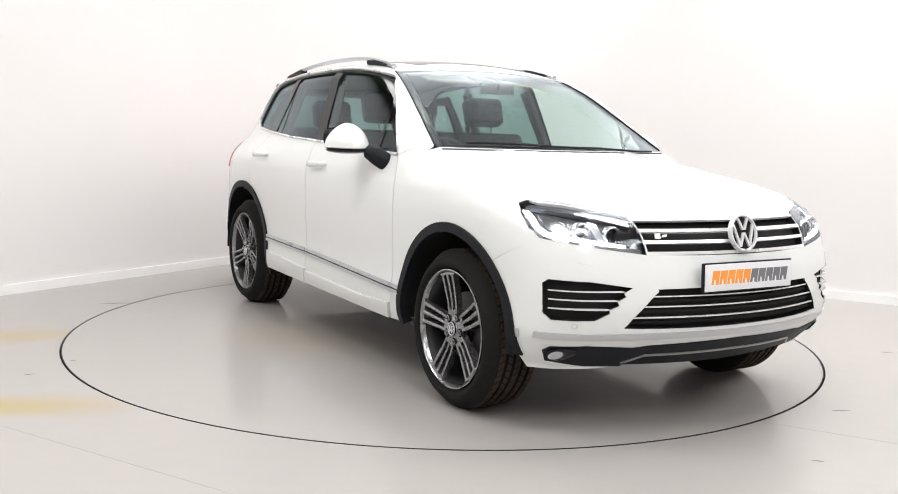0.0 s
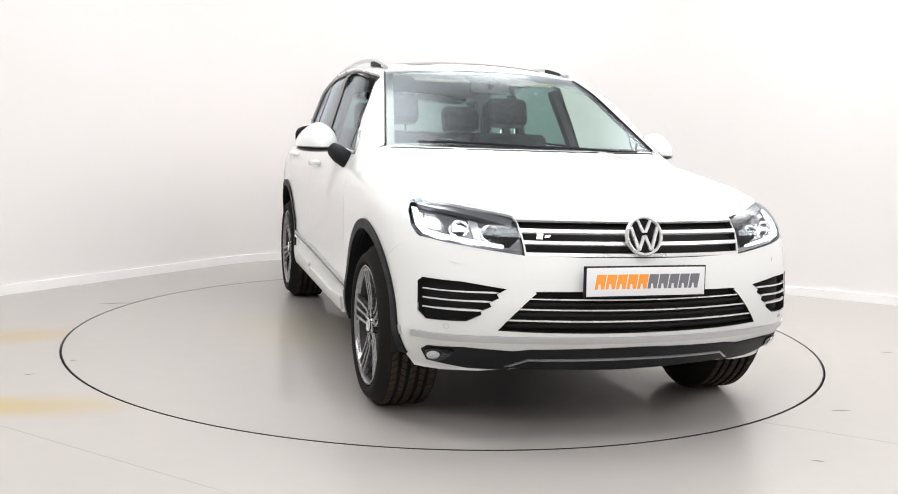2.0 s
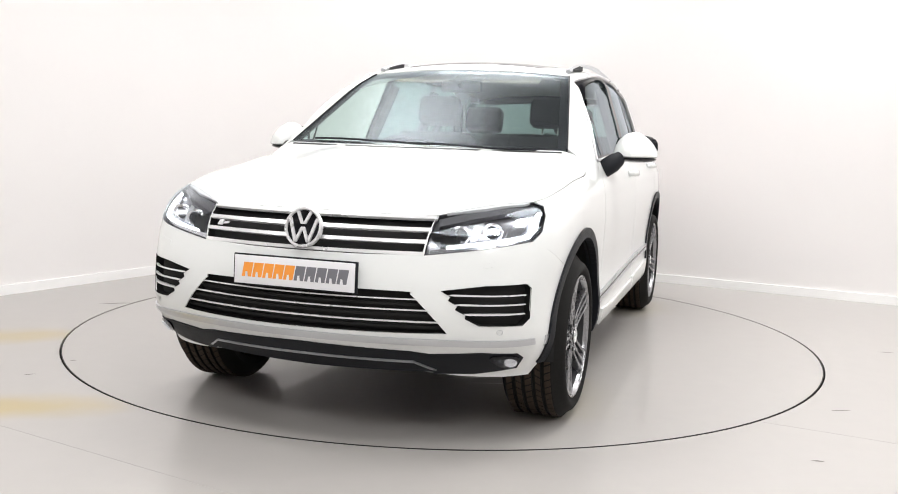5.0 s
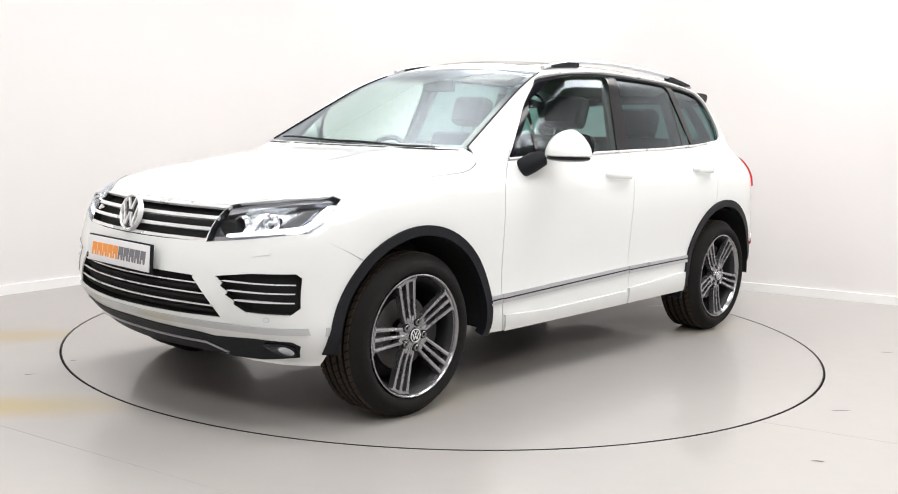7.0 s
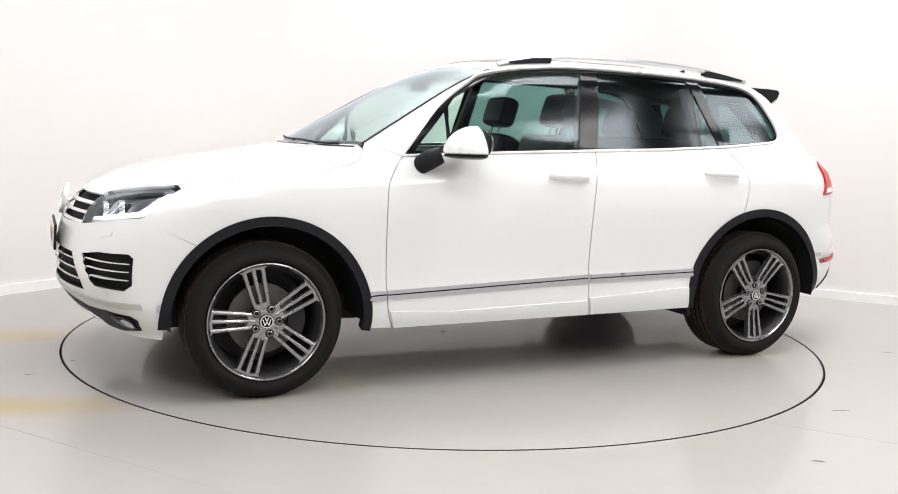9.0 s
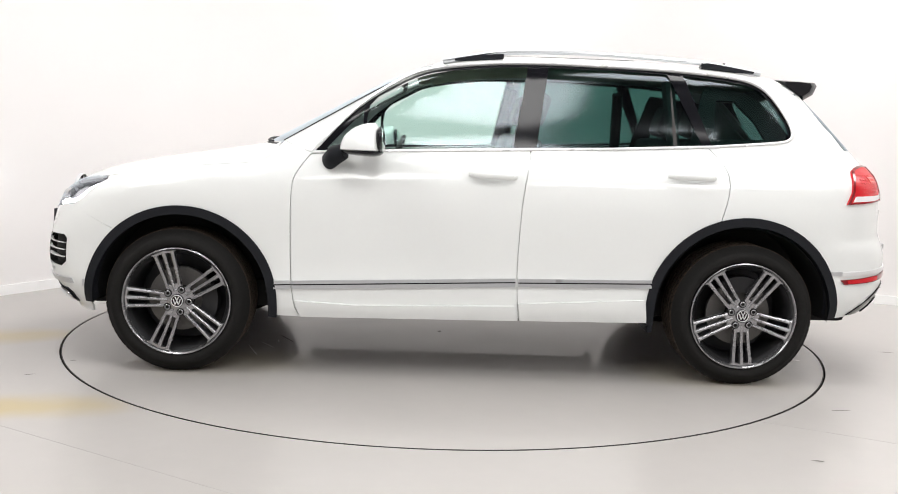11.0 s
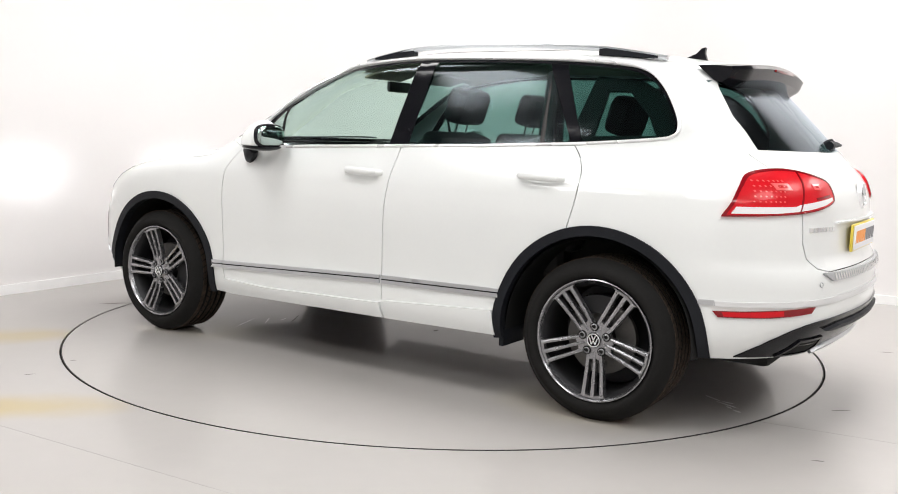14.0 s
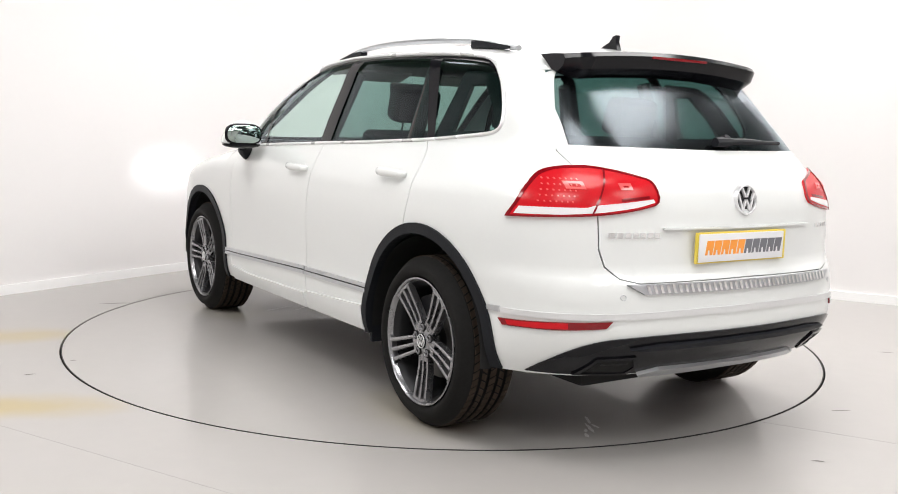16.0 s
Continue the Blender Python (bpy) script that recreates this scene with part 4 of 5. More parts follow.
for f in (False, True):
    q = flip if f else list
    rl_ = skin("tail_light", [patch("B", q(R_LAMP), grid=0.03, off=0.009, thick=0.012, edge=0.02)], "red", car, "red and clear rear lamp cluster")
    skin("reversing_lens", [patch("B", q([(0.874, 0.944), (0.862, 0.972), (0.70, 0.976), (0.68, 0.984), (0.46, 1.010), (0.455, 0.998), (0.53, 0.980), (0.65, 0.961), (0.77, 0.949)]), grid=0.03, off=0.0115, thick=0.003, edge=0.02)], "clearwhite", rl_)
    skin("lamp_rim", [patch("B", q(R_LAMP), grid=0.05, off=0.0105, thick=0.004, edge=0.02, holes=[q([(0.662 + (y - 0.662) * 0.962, 1.022 + (z - 1.022) * 0.92) for y, z in R_LAMP])])], "darkred", rl_)
    for z0, z1 in ((1.000, 1.010),):
        skin("lamp_band", [patch("B", q([(0.585, z0), (0.475, z0 + 0.012), (0.475, z1 + 0.012), (0.585, z1)]), grid=0.03, off=0.0108, thick=0.002, edge=0.02)], "darkred", rl_)
    skin("lamp_split", [patch("B", q([(0.686, 0.948), (0.692, 0.947), (0.606, 1.116), (0.600, 1.116)]), off=0.0125, thick=0.004)], "darkred", rl_)
    for y0, y1, z0, z1 in ((0.690, 0.745, 1.040, 1.066), (0.535, 0.580, 1.042, 1.064)):
        skin("bulb_frame", [patch("B", q([(y0, z0), (y1, z0), (y1 + 0.004, z1), (y0 + 0.004, z1)]), off=0.0115, thick=0.003, holes=[q([(y0 + 0.012, z0 + 0.008), (y1 - 0.012, z0 + 0.008), (y1 - 0.01, z1 - 0.008), (y0 + 0.014, z1 - 0.008)])], edge=0.02)], "redlight", rl_)
    for i in range(7):
        for k in range(5):
            y0, z0 = 0.820 - i * 0.014 - 0.008 * k, 0.992 + k * 0.020
            skin("led_dot", [patch("B", q([(y0, z0), (y0 + 0.004, z0), (y0 + 0.004, z0 + 0.005), (y0, z0 + 0.005)]), off=0.0108, thick=0.002)], "redlight", rl_)
    skin("rear_reflector", [patch("B", q([(0.901, 0.543), (0.80, 0.555), (0.635, 0.566), (0.655, 0.540), (0.80, 0.524), (0.895, 0.518)]), grid=0.03, off=0.007, thick=0.01)], "darkred", car, "dark red bumper reflector")
    skin("reflector_tile", [patch("B", q([(0.890, 0.540), (0.80, 0.551), (0.765, 0.554), (0.765, 0.533), (0.80, 0.529), (0.887, 0.523)]), grid=0.03, off=0.0095, thick=0.003)], "red", car)
    skin("bumper_trim", [patch("L", [(-1.985, 0.588), (-1.925, 0.586), (-1.915, 0.566), (-1.99, 0.564)], off=0.006, thick=0.008, mirror=f)], "satin", car)
    pipe = skin("exhaust_tip", [patch("B", q([(0.70, 0.352), (0.66, 0.425), (0.52, 0.432), (0.485, 0.385), (0.51, 0.350)]), off=0.013, thick=0.02, holes=[q([(0.68, 0.360), (0.652, 0.414), (0.53, 0.420), (0.503, 0.385), (0.52, 0.359)])], edge=0.02)], "gloss", car, "dark trapezoid exhaust outlet")
    skin("bore", [patch("B", q([(0.69, 0.356), (0.657, 0.419), (0.525, 0.426), (0.495, 0.385), (0.515, 0.355)]), off=0.0075, thick=0)], "dark", pipe)
    part("parking_sensor", tube(bmesh.new(), on_skin("B", [(q([(0.60, 0.655)])[0][0] + 0.010 * math.cos(a), 0.655 + 0.010 * math.sin(a)) for a in np.linspace(0, 2 * math.pi, 12, endpoint=False)], 0.001), 0.0016, 6, closed=True), "satin", car)
DIFF = bend([(0.0, 0.512), (0.40, 0.510), (0.61, 0.500), (0.70, 0.478), (0.76, 0.440), (0.80, 0.395), (0.822, 0.348)], 4) + [(0.0, 0.343)]
skin("diffuser", [patch("B", both(DIFF), grid=0.035, off=0.006, thick=0.012)], "gloss", car, "gloss black rear diffuser")
skin("diffuser_rib", [patch("B", both([(0.0, 0.482), (0.44, 0.478), (0.56, 0.466), (0.50, 0.460), (0.0, 0.465)]), off=0.022, thick=0.018)], "plastic", car)
skin("skid_plate", [patch("B", both([(0.0, 0.372), (0.38, 0.372), (0.46, 0.352), (0.44, 0.338), (0.0, 0.345)]), off=0.020, thick=0.015)], "satin", car, "silver skid plate under the rear bumper")
ys = np.linspace(-0.90, 0.90, 25)
skin("bumper_strip", [patch("B", [(y, 0.606 - 0.022 * (abs(y) / 0.9) ** 2) for y in ys] + [(y, 0.580 - 0.018 * (abs(y) / 0.9) ** 2) for y in ys[::-1]], off=0.006, thick=0.008)], "strip", car, "pale silver strip across the rear bumper")
sill = skin("loading_sill", [patch("B", [(-0.52, 0.664), (0.52, 0.664), (0.585, 0.700), (-0.585, 0.700)], off=0.012, thick=0.012)], "satin", car, "ribbed silver loading sill plate")
for i in range(38):
    y0 = -0.520 + i * 0.0275
    skin("sill_rib", [patch("B", [(y0, 0.668), (y0 + 0.012, 0.668), (y0 + 0.018, 0.696), (y0 + 0.006, 0.696)], off=0.016, thick=0.004)], "chrome", sill)
skin("handle_lip", [patch("B", [(-0.42, 0.900), (0.42, 0.900), (0.42, 0.908), (-0.42, 0.908)], off=0.014, thick=0.02)], "paint", gate)
emblem(Vector((-2.350, 0, 1.008)), 0.060, 90, gate, 6)
plate(Vector((-2.388, 0.03, 0.830)), 0.50, 0.108, 90, 0, gate, "yellow")
for i in range(7):
    y0 = 0.636 - i * 0.030
    skin("lettering_bar", [patch("B", [(y0, 0.871), (y0 - 0.022, 0.871), (y0 - 0.022, 0.889), (y0, 0.889)], off=0.005, thick=0.005)], "chrome", gate)
for i in range(5):
    y0 = -0.50 - i * 0.030
    skin("lettering_bar", [patch("B", [(y0, 0.884), (y0 - 0.02, 0.884), (y0 - 0.02, 0.900), (y0, 0.900)], off=0.005, thick=0.005)], "chrome", gate)
# spoiler
bm = bmesh.new()
rows = []
for y in np.linspace(-0.56, 0.56, 29):
    k, dz = 0.10 * y * y, -0.10 * y * y
    e = 1 - 0.6 * step(abs(y), 0.50, 0.56)
    rows.append([bm.verts.new((-x + k, y, z + dz)) for x, z in ((1.77, 1.598), (1.85, 1.598), (1.885 + 0.075 * e, 1.592), (1.89 + 0.085 * e, 1.575), (1.885 + 0.07 * e, 1.560 - 0.035 * e), (1.868 + 0.027 * e, 1.545 - 0.055 * e), (1.845, 1.540 - 0.02 * e))])
for p, q_ in zip(rows, rows[1:]):
    for i in range(7):
        bm.faces.new((p[i], p[(i + 1) % 7], q_[(i + 1) % 7], q_[i]))
bm.faces.new(rows[0]), bm.faces.new(rows[-1][::-1])
sp = part("roof_spoiler", bm, "gloss", car, "gloss black roof spoiler with brake lamp")
part("brake_lamp", block((-1.978, -0.16, 1.562), (-1.955, 0.16, 1.574), 0.004), "darkred", sp)
wp = part("rear_wiper", tube(bmesh.new(), on_skin("B", bend([(0.02, 1.215), (-0.15, 1.220), (-0.42, 1.218)], 4), 0.022), [0.020] * 3 + [0.014] * 3 + [0.008] * 3, 8), "plastic", car, "black rear wiper")
part("wiper_pivot", tube(bmesh.new(), [on_skin("B", [(-0.05, 1.225)], d)[0] for d in (0.0, 0.02, 0.04)], [0.028, 0.026, 0.015], 12), "plastic", wp)
bm = prism(bmesh.new(), [(-1.47, 1.636), (-1.50, 1.652), (-1.54, 1.668), (-1.565, 1.694), (-1.585, 1.698), (-1.582, 1.67), (-1.60, 1.62)], -0.012, 0.012)
part("antenna_fin", bm, "gloss", car, "black shark fin antenna")

# ---- roof rails and mirrors
for s in (1, -1):
    rail = bend([(0.10, 1.608), (-0.02, 1.634), (-0.22, 1.664), (-0.50, 1.676), (-0.85, 1.671), (-1.12, 1.658), (-1.32, 1.642), (-1.60, 1.598)], 5)
    yy = lambda x: s * (0.60 - 0.03 * abs(x + 0.6))
    rr = part("roof_rail", tube(bmesh.new(), [(x, yy(x), z) for x, z in rail], 0.013, 8, 1.3), "satin", car, "silver roof rail on black feet")
    for seg, rev in ((rail[3:11], False), (rail[-7:-1], True)):
        n = len(seg) - 1
        up = [(x, z + 0.004) for x, z in seg]
        lo = [(x, z - 0.006 - 0.026 * ((n - i if rev else i) / n) ** 0.8) for i, (x, z) in enumerate(seg)]
        y0 = yy(seg[n // 2][0])
        part("rail_foot", prism(bmesh.new(), up + lo[::-1], y0 - 0.019, y0 + 0.019), "plastic", rr)
    mir = new("door_mirror"); mir.parent = car; tagged(mir, "white capped door mirror on a black foot")
    cap = bmesh.new()
    bmesh.ops.create_uvsphere(cap, u_segments=28, v_segments=16, radius=1)
    for v in cap.verts:
        x, y, z = v.co
        if z < 0: z *= 0.12
        w_in = 1 - 0.25 * max(0, y)
        v.co = (0.43 + (0.040 * x if x < 0 else 0.165 * x * (1 - 0.25 * max(0, y))), s * (1.034 + 0.118 * y), 1.142 + 0.130 * z * w_in)
    part("mirror_cap", cap, "paint", mir)
    lowr = bmesh.new()
    bmesh.ops.create_uvsphere(lowr, u_segments=28, v_segments=12, radius=1)
    for v in lowr.verts:
        x, y, z = v.co
        v.co = (0.435 + (0.052 * x if x < 0 else 0.155 * x * (1 - 0.25 * max(0, y))), s * (1.032 + 0.114 * y), 1.130 + (0.022 * z if z < 0 else 0.012 * z))
    part("mirror_base", lowr, "gloss", mir)
    foot = bmesh.new()
    tube(foot, [(0.665, s * 0.880, 1.065), (0.66, s * 0.910, 1.078), (0.63, s * 0.945, 1.105), (0.58, s * 0.970, 1.128)], [0.040, 0.048, 0.050, 0.040], 12, 0.8)
    part("mirror_foot", foot, "plastic", mir)
    for nm, mt, cx_, sx, sy, sz in (("mirror_bezel", "gloss", 0.402, 0.024, 0.112, 0.063), ("mirror_glass", "mirror", 0.388, 0.018, 0.100, 0.052)):
        bm = bmesh.new()
        bmesh.ops.create_uvsphere(bm, u_segments=28, v_segments=14, radius=1)
        for v in bm.verts:
            x, y, z = v.co
            q_ = (abs(y) ** 3 + abs(z) ** 3) ** (1 / 3) / max(1e-6, math.hypot(y, z))
            v.co = (cx_ + sx * x, s * (1.034 + sy * y / max(q_, 0.3)), 1.190 + sz * z / max(q_, 0.3))
        part(nm, bm, mt, mir)


# ---- wheels
WM = {}
def wheel(x, y, z, out, spin):
    """A wheel whose outer face looks along +y, turned to its side of the car."""
    base = pose(x, y, z, 0, 0, 0 if out > 0 else 180) @ pose(0, 0, 0, 0, spin, 0)
    def piece(name, make, mat, parent, label="", m=None):
        if name not in WM:
            ob = part(name, make(), mat, None, label)
            WM[name] = ob.data
        else:
            ob = tagged(new(name, WM[name]), label)
        ob.parent = parent
        if m:
            ob.matrix_local = m
        return ob
    wh = piece("wheel", lambda: lathe([(0.270, -0.020), (0.275, -0.006), (0.274, 0.003), (0.269, 0.005), (0.264, 0.0), (0.261, -0.010), (0.256, -0.022)], 80), "alloy", car, "gunmetal alloy wheel with five split spokes", base)
    T = 0.363
    def tyre():
        prof = [(0.255, -0.03), (0.276, -0.012), (0.285, 0.004), (0.297, 0.012), (0.315, 0.012), (0.330, 0.002), (0.340, -0.016), (T, -0.036)]
        for g in (-0.075, -0.115, -0.160, -0.200):
            prof += [(T + 0.001, g + 0.006), (T - 0.007, g + 0.005), (T - 0.007, g - 0.005), (T + 0.001, g - 0.006)]
        prof += [(T, -0.232), (0.335, -0.258), (0.30, -0.27), (0.26, -0.25)]
        return lathe(prof, 96)
    piece("tyre", tyre, "rubber", wh, "dusty black road tyre")
    def tread():
        bm = bmesh.new()
        for band, (ya, yb) in enumerate(((-0.040, -0.066), (-0.084, -0.106), (-0.124, -0.151), (-0.169, -0.191), (-0.209, -0.234))):
            n = 64
            for i in range(n):
                a0, a1, sk = 2 * math.pi * (i + 0.10) / n, 2 * math.pi * (i + 0.90) / n, 0.035 * (1 if band % 2 else -1)
                c = [(a0, ya), (a1, ya), (a1 + sk, yb), (a0 + sk, yb)]
                lo = [bm.verts.new(((T - 0.004) * math.cos(a), yy_, (T - 0.004) * math.sin(a))) for a, yy_ in c]
                hi = [bm.verts.new(((T + 0.004) * math.cos(a), yy_, (T + 0.004) * math.sin(a))) for a, yy_ in c]
                bm.faces.new(hi)
                for k in range(4):
                    bm.faces.new((lo[k], lo[(k + 1) % 4], hi[(k + 1) % 4], hi[k]))
        return bm
    tagged(piece("tread", tread, "tread", wh, "dusty tread blocks"), kind="stuff")
    piece("barrel", lambda: lathe([(0.2575, -0.018), (0.248, -0.032), (0.240, -0.05), (0.234, -0.12), (0.230, -0.22), (0.0, -0.225)], 64), "barrel", wh)
    piece("brake_disc", lambda: lathe([(0.07, -0.095), (0.165, -0.095), (0.166, -0.12), (0.07, -0.12)], 48), "disc_steel", wh)
    piece("brake_caliper", lambda: lathe([(0.115, -0.065), (0.195, -0.065), (0.20, -0.12), (0.115, -0.12), (0.115, -0.065)], 12, 150, 205), "barrel", wh)
    def spokes():
        bm = bmesh.new()
        for s in (-1, 0, 1):
            in_, out_ = s * 0.029, s * 0.042
            w0, w1 = (0.0065, 0.0085) if s else (0.0055, 0.009)
            pts = [(0.052, in_, -0.020), (0.12, in_ + (out_ - in_) * 0.4, -0.020), (0.20, out_ * 0.96, -0.010), (0.252, out_ * 1.05, -0.002)]
            vs = []
            for k, (r, o, d) in enumerate(pts):
                w = w0 + (w1 - w0) * k / 3
                vs.append([bm.verts.new(q) for q in ((r, d, o - w), (r, d + 0.003, o), (r, d, o + w), (r, d - 0.030, o + w * 1.1), (r, d - 0.030, o - w * 1.1))])
            for a, b in zip(vs, vs[1:]):
                for k in range(5):
                    bm.faces.new((a[k], a[(k + 1) % 5], b[(k + 1) % 5], b[k]))
            bm.faces.new(vs[0][::-1]), bm.faces.new(vs[-1])
        # bridges at the rim and the hub
        prism(bm, [(0.241, -0.044), (0.252, -0.066), (0.2615, 0.0), (0.252, 0.066), (0.241, 0.044), (0.247, 0.022), (0.250, 0.0), (0.247, -0.022)], -0.028, -0.003)
        prism(bm, [(0.050, -0.034), (0.078, -0.037), (0.088, -0.020), (0.082, 0.0), (0.088, 0.020), (0.078, 0.037), (0.050, 0.034)], -0.045, -0.021)
        return bm
    for i in range(5):
        piece("spoke", spokes, "alloy", wh, "split alloy spoke", pose(0, 0, 0, 0, 72 * i, 0))
    piece("hub", lambda: lathe([(0.072, -0.06), (0.070, -0.030), (0.056, -0.020), (0.036, -0.018), (0.034, -0.014), (0.0, -0.012)], 40), "alloy", wh)
    for i in range(5):
        piece("bolt_pocket", lambda: lathe([(0.0200, -0.0215), (0.0195, -0.0165), (0.0, -0.0165)], 16), "dark", wh, "", pose(0.060 * math.cos(radians(72 * i + 36)), 0, 0.060 * math.sin(radians(72 * i + 36))))
        piece("wheel_bolt", lambda: lathe([(0.0145, -0.028), (0.0145, -0.012), (0.011, -0.010), (0.008, -0.018), (0.0, -0.018)], 16), "alloy", wh, "", pose(0.060 * math.cos(radians(72 * i + 36)), 0, 0.060 * math.sin(radians(72 * i + 36))))
    def emblem_bars():
        bm = lathe([(0.0265, -0.009), (0.027, -0.0055), (0.030, -0.0055), (0.0305, -0.009)], 32)
        for x0, z0, x1, z1 in ((-0.36, 0.8, -0.03, 0.1), (0.36, 0.8, 0.03, 0.1), (-0.7, 0.4, -0.34, -0.7), (0.7, 0.4, 0.34, -0.7), (-0.34, -0.7, 0, 0), (0.34, -0.7, 0, 0)):
            x0, z0, x1, z1, w = (v * 0.026 for v in (x0, z0, x1, z1, 0.17))
            prism(bm, [(x0 - w / 2, z0), (x0 + w / 2, z0), (x1 + w / 2, z1), (x1 - w / 2, z1)], -0.0095, -0.006)
        return bm
    upright = pose(0, 0, 0, 0, -spin if out > 0 else spin, 0)
    piece("hub_cap", lambda: lathe([(0.033, -0.014), (0.032, -0.009), (0.0, -0.009)], 32), "gloss", wh, "round dark hub cap")
    piece("cap_emblem", emblem_bars, "badge", wh, "silver emblem", upright)


wheel(1.417, 0.945, 0.3472, 1, -3)
wheel(-1.474, 0.945, 0.3472, 1, 92)
wheel(1.417, -0.945, 0.3472, -1, -8)
wheel(-1.474, -0.945, 0.3472, -1, 20)

# ---- underside and cabin
bm = block((-2.15, -0.62, 0.27), (2.0, 0.62, 0.42), 0.03)
box(bm, (-0.93, -0.88, 0.285), (0.86, 0.88, 0.42), 0.02)
box(bm, (1.02, -0.60, 0.40), (2.12, 0.60, 0.86), 0.05)
box(bm, (-2.18, -0.64, 0.38), (-1.97, 0.64, 0.66), 0.05)
part("underbody", bm, "dark", car)
for y in (-0.35, 0.35):
    part("axle_arm", tube(bmesh.new(), [(1.42, y, 0.33), (1.42, y * 2.1, 0.34)], 0.04, 10), "dark", car)
    part("axle_arm", tube(bmesh.new(), [(-1.468, y, 0.33), (-1.468, y * 2.1, 0.34)], 0.04, 10), "dark", car)
part("cabin_floor", block((-2.1, -0.55, 0.42), (0.95, 0.55, 0.47), 0.02), "dash", car)
part("bulkhead", block((0.86, -0.80, 0.45), (0.90, 0.80, 1.08), 0.01), "dark", car)
bm = bmesh.new()
prof = [(0.90, 0.75), (0.90, 1.10), (0.80, 1.135), (0.62, 1.140), (0.52, 1.10), (0.47, 1.02), (0.50, 0.85), (0.60, 0.72)]
prism(bm, prof, -0.76, 0.76)
bmesh.ops.bevel(bm, geom=bm.edges[:], offset=0.012, segments=2, affect="EDGES")
part("dashboard", bm, "dash", car, "dark grey moulded dashboard")
bm = bmesh.new()
prism(bm, [(0.74, 1.135), (0.66, 1.17), (0.54, 1.165), (0.50, 1.10), (0.56, 1.05), (0.74, 1.08)], -0.56, -0.18)
bmesh.ops.bevel(bm, geom=bm.edges[:], offset=0.02, segments=2, affect="EDGES")
part("instrument_hood", bm, "dash", car)
st = Matrix.Translation((0.40, -0.37, 1.03)) @ pose(0, 0, 0, 0, -24, 0)
bm = bmesh.new()
tube(bm, [st @ Vector((0, 0.185 * math.cos(a), 0.185 * math.sin(a))) for a in np.linspace(0, 2 * math.pi, 32, endpoint=False)], 0.016, 8, closed=True)
for a in (0, math.pi, 1.5 * math.pi):
    tube(bm, [st @ Vector((0.03, 0.05 * math.cos(a), 0.05 * math.sin(a))), st @ Vector((0, 0.18 * math.cos(a), 0.18 * math.sin(a)))], 0.014, 8)
box(bm, (0.0, -0.075, -0.06), (0.05, 0.075, 0.06), 0.025, st)
part("steering_wheel", bm, "leather", car, "black leather steering wheel")
part("centre_console", block((-0.35, -0.12, 0.45), (0.58, 0.12, 0.80), 0.04), "dash", car)


def seat(x, y, w, parent, head=0.62):
    s = new("seat"); s.parent = parent; tagged(s, "black leather seat with headrest")
    part("cushion", block((x - 0.05, y - w / 2, 0.55), (x + 0.45, y + w / 2, 0.76), 0.06, seg=3), "leather", s)
    lean = Matrix.Translation((x, y, 0.70)) @ pose(0, 0, 0, 0, -17, 0)
    part("backrest", block((-0.10, -w / 2, 0), (0.06, w / 2, 0.56), 0.055, lean, seg=3), "leather", s)
    for d in ((0,) if w < 0.7 else (-0.34, 0.34)):
        part("headrest", block((-0.075, d - 0.14, head), (0.045, d + 0.14, head + 0.19), 0.05, lean, seg=3), "leather", s)
        for e in (-0.05, 0.05):
            part("headrest_post", tube(bmesh.new(), [lean @ Vector((-0.015, d + e, 0.54)), lean @ Vector((-0.015, d + e, head + 0.03))], 0.006, 8), "chrome", s)
    return s


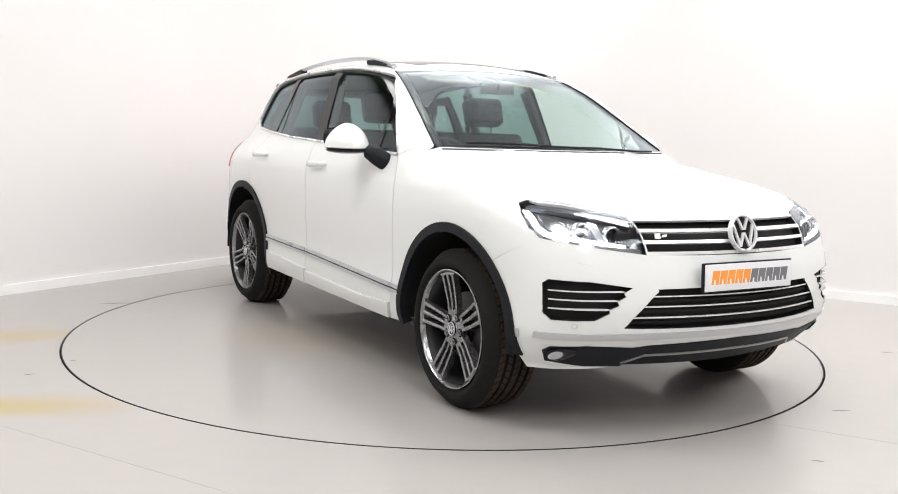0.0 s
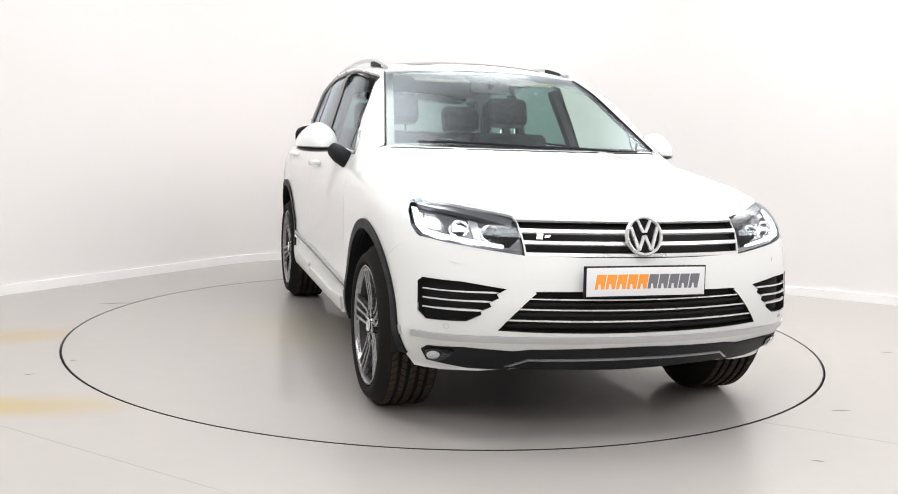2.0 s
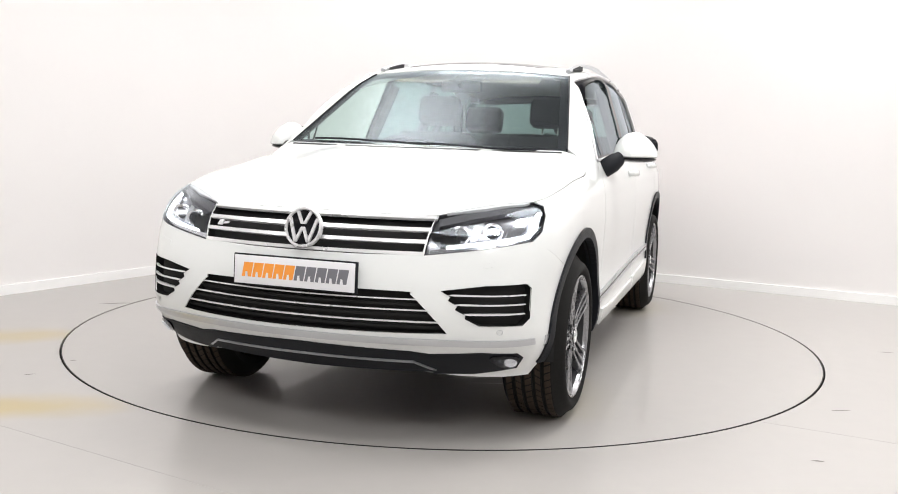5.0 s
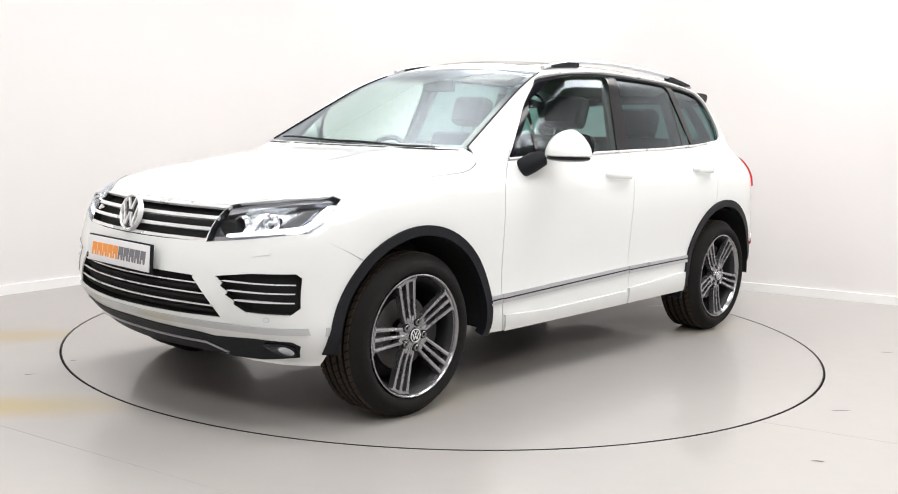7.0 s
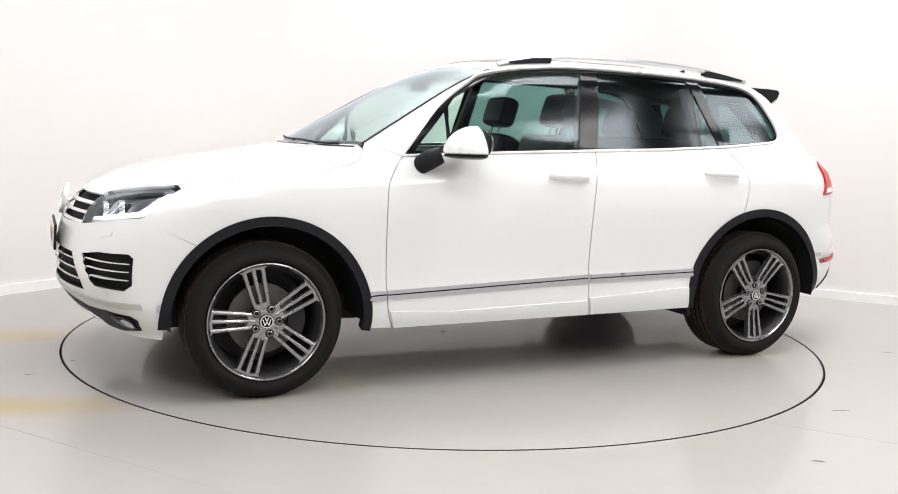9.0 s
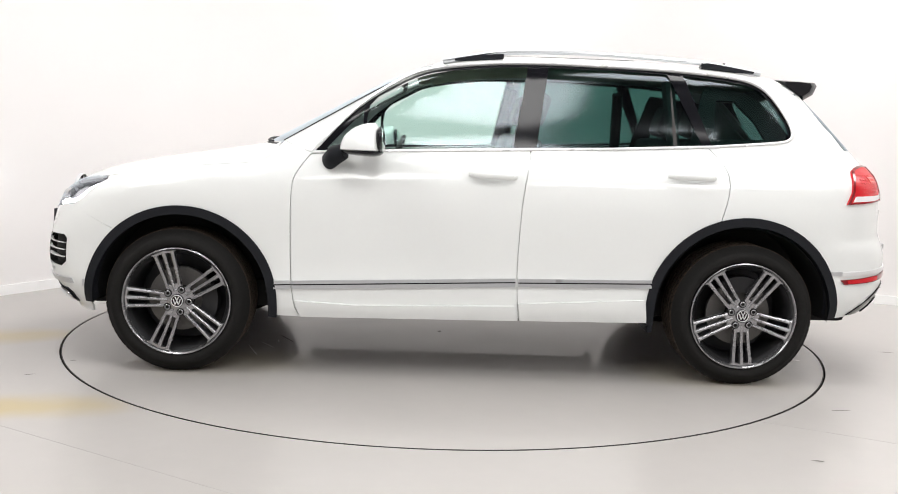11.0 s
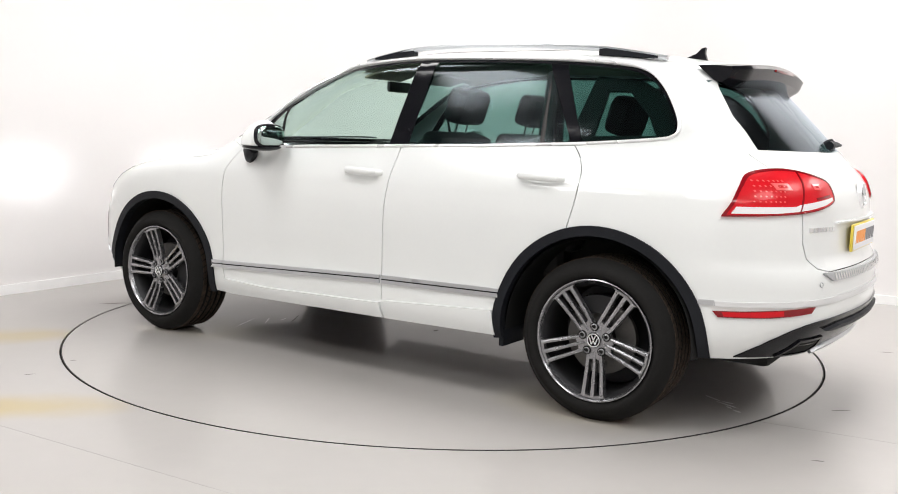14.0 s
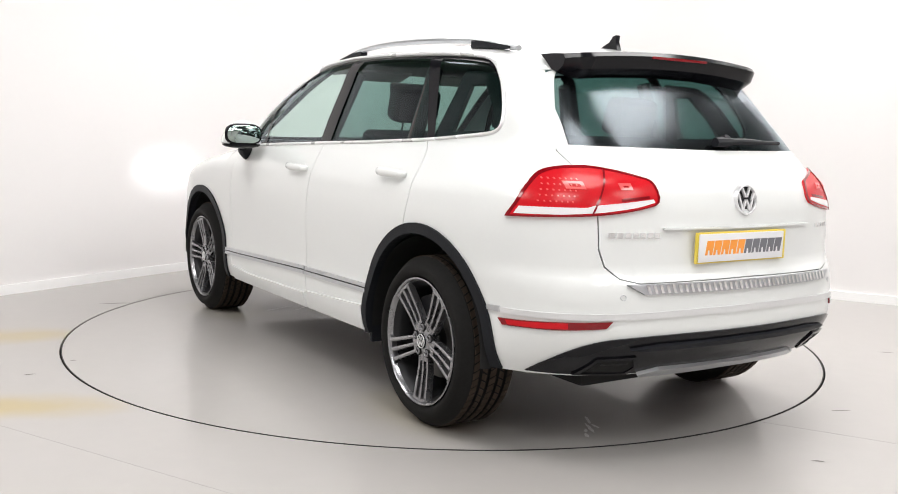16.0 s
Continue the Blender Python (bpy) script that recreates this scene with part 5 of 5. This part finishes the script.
seat(-0.20, 0.38, 0.52, car)
seat(-0.20, -0.38, 0.52, car)
seat(-1.12, 0.0, 1.34, car, 0.58)
part("parcel_shelf", block((-2.02, -0.66, 1.02), (-1.42, 0.66, 1.05), 0.01), "dash", car)
part("boot_lining", block((-2.12, -0.70, 0.47), (-2.08, 0.70, 1.10), 0.01), "dash", car)
rm = part("rear_view_mirror", block((0.30, -0.12, 1.47), (0.325, 0.12, 1.535), 0.02), "dash", car, "dark interior rear view mirror")
part("mirror_stalk", tube(bmesh.new(), [(0.318, 0, 1.505), (0.352, 0, 1.528)], 0.014, 8), "dash", rm)
for s in (1, -1):
    part("sun_visor", block((-0.16, 0.10, -0.008), (0.0, 0.44, 0.008), 0.007, Matrix.Translation((0.24, 0, 1.535)) @ pose(0, 0, 0, 0, 16, 0) @ Matrix.Diagonal((1, s, 1, 1))), "liner", car)
    for x, zt in ((-0.36, 1.56), (-1.18, 1.55)):
        a, b = on_skin("L", [(x + 0.07, 1.18), (x - 0.02 if x > -1 else x + 0.09, zt)], -0.05, s < 0)
        part("pillar_lining", tube(bmesh.new(), [a, (a + b) / 2, b], 0.035, 8), "dash", car)

# ---------------------------------------------------------------- what moves
TURN = ((0, 31.58), (0.5, 30.51), (1, 27.78), (1.5, 23.58), (2, 17.67), (2.5, 11.82), (3, 5.86), (3.5, -0.02), (4, -6.01), (4.5, -11.9), (5, -17.91), (7.5, -47.49), (8, -53.41), (8.5, -59.25), (9, -65.12), (11.5, -93.8), (12, -99.57), (12.5, -105.32), (13, -111.12), (13.5, -116.9), (14, -122.75), (14.5, -128.56), (15, -134.5), (15.5, -140.41), (16, -146.47))
CAR_AT, CAR_YAW = (0.1525, 0.035, 0.02), -90.74
AXIS = (0, -0.0932, 0)


def motions():
    rows = []
    for i in range(33):
        t = i / 2
        rows.append((t, float(np.interp(t, [a for a, _ in TURN], [b for _, b in TURN]))))
    walk(turntable, [(t, pose(0, 0, 0, 0, 0, a)) for t, a in rows])
    walk(car, [(t, pose(*AXIS, 0, 0, a) @ pose(*CAR_AT, 0, 0, CAR_YAW)) for t, a in rows])


motions()
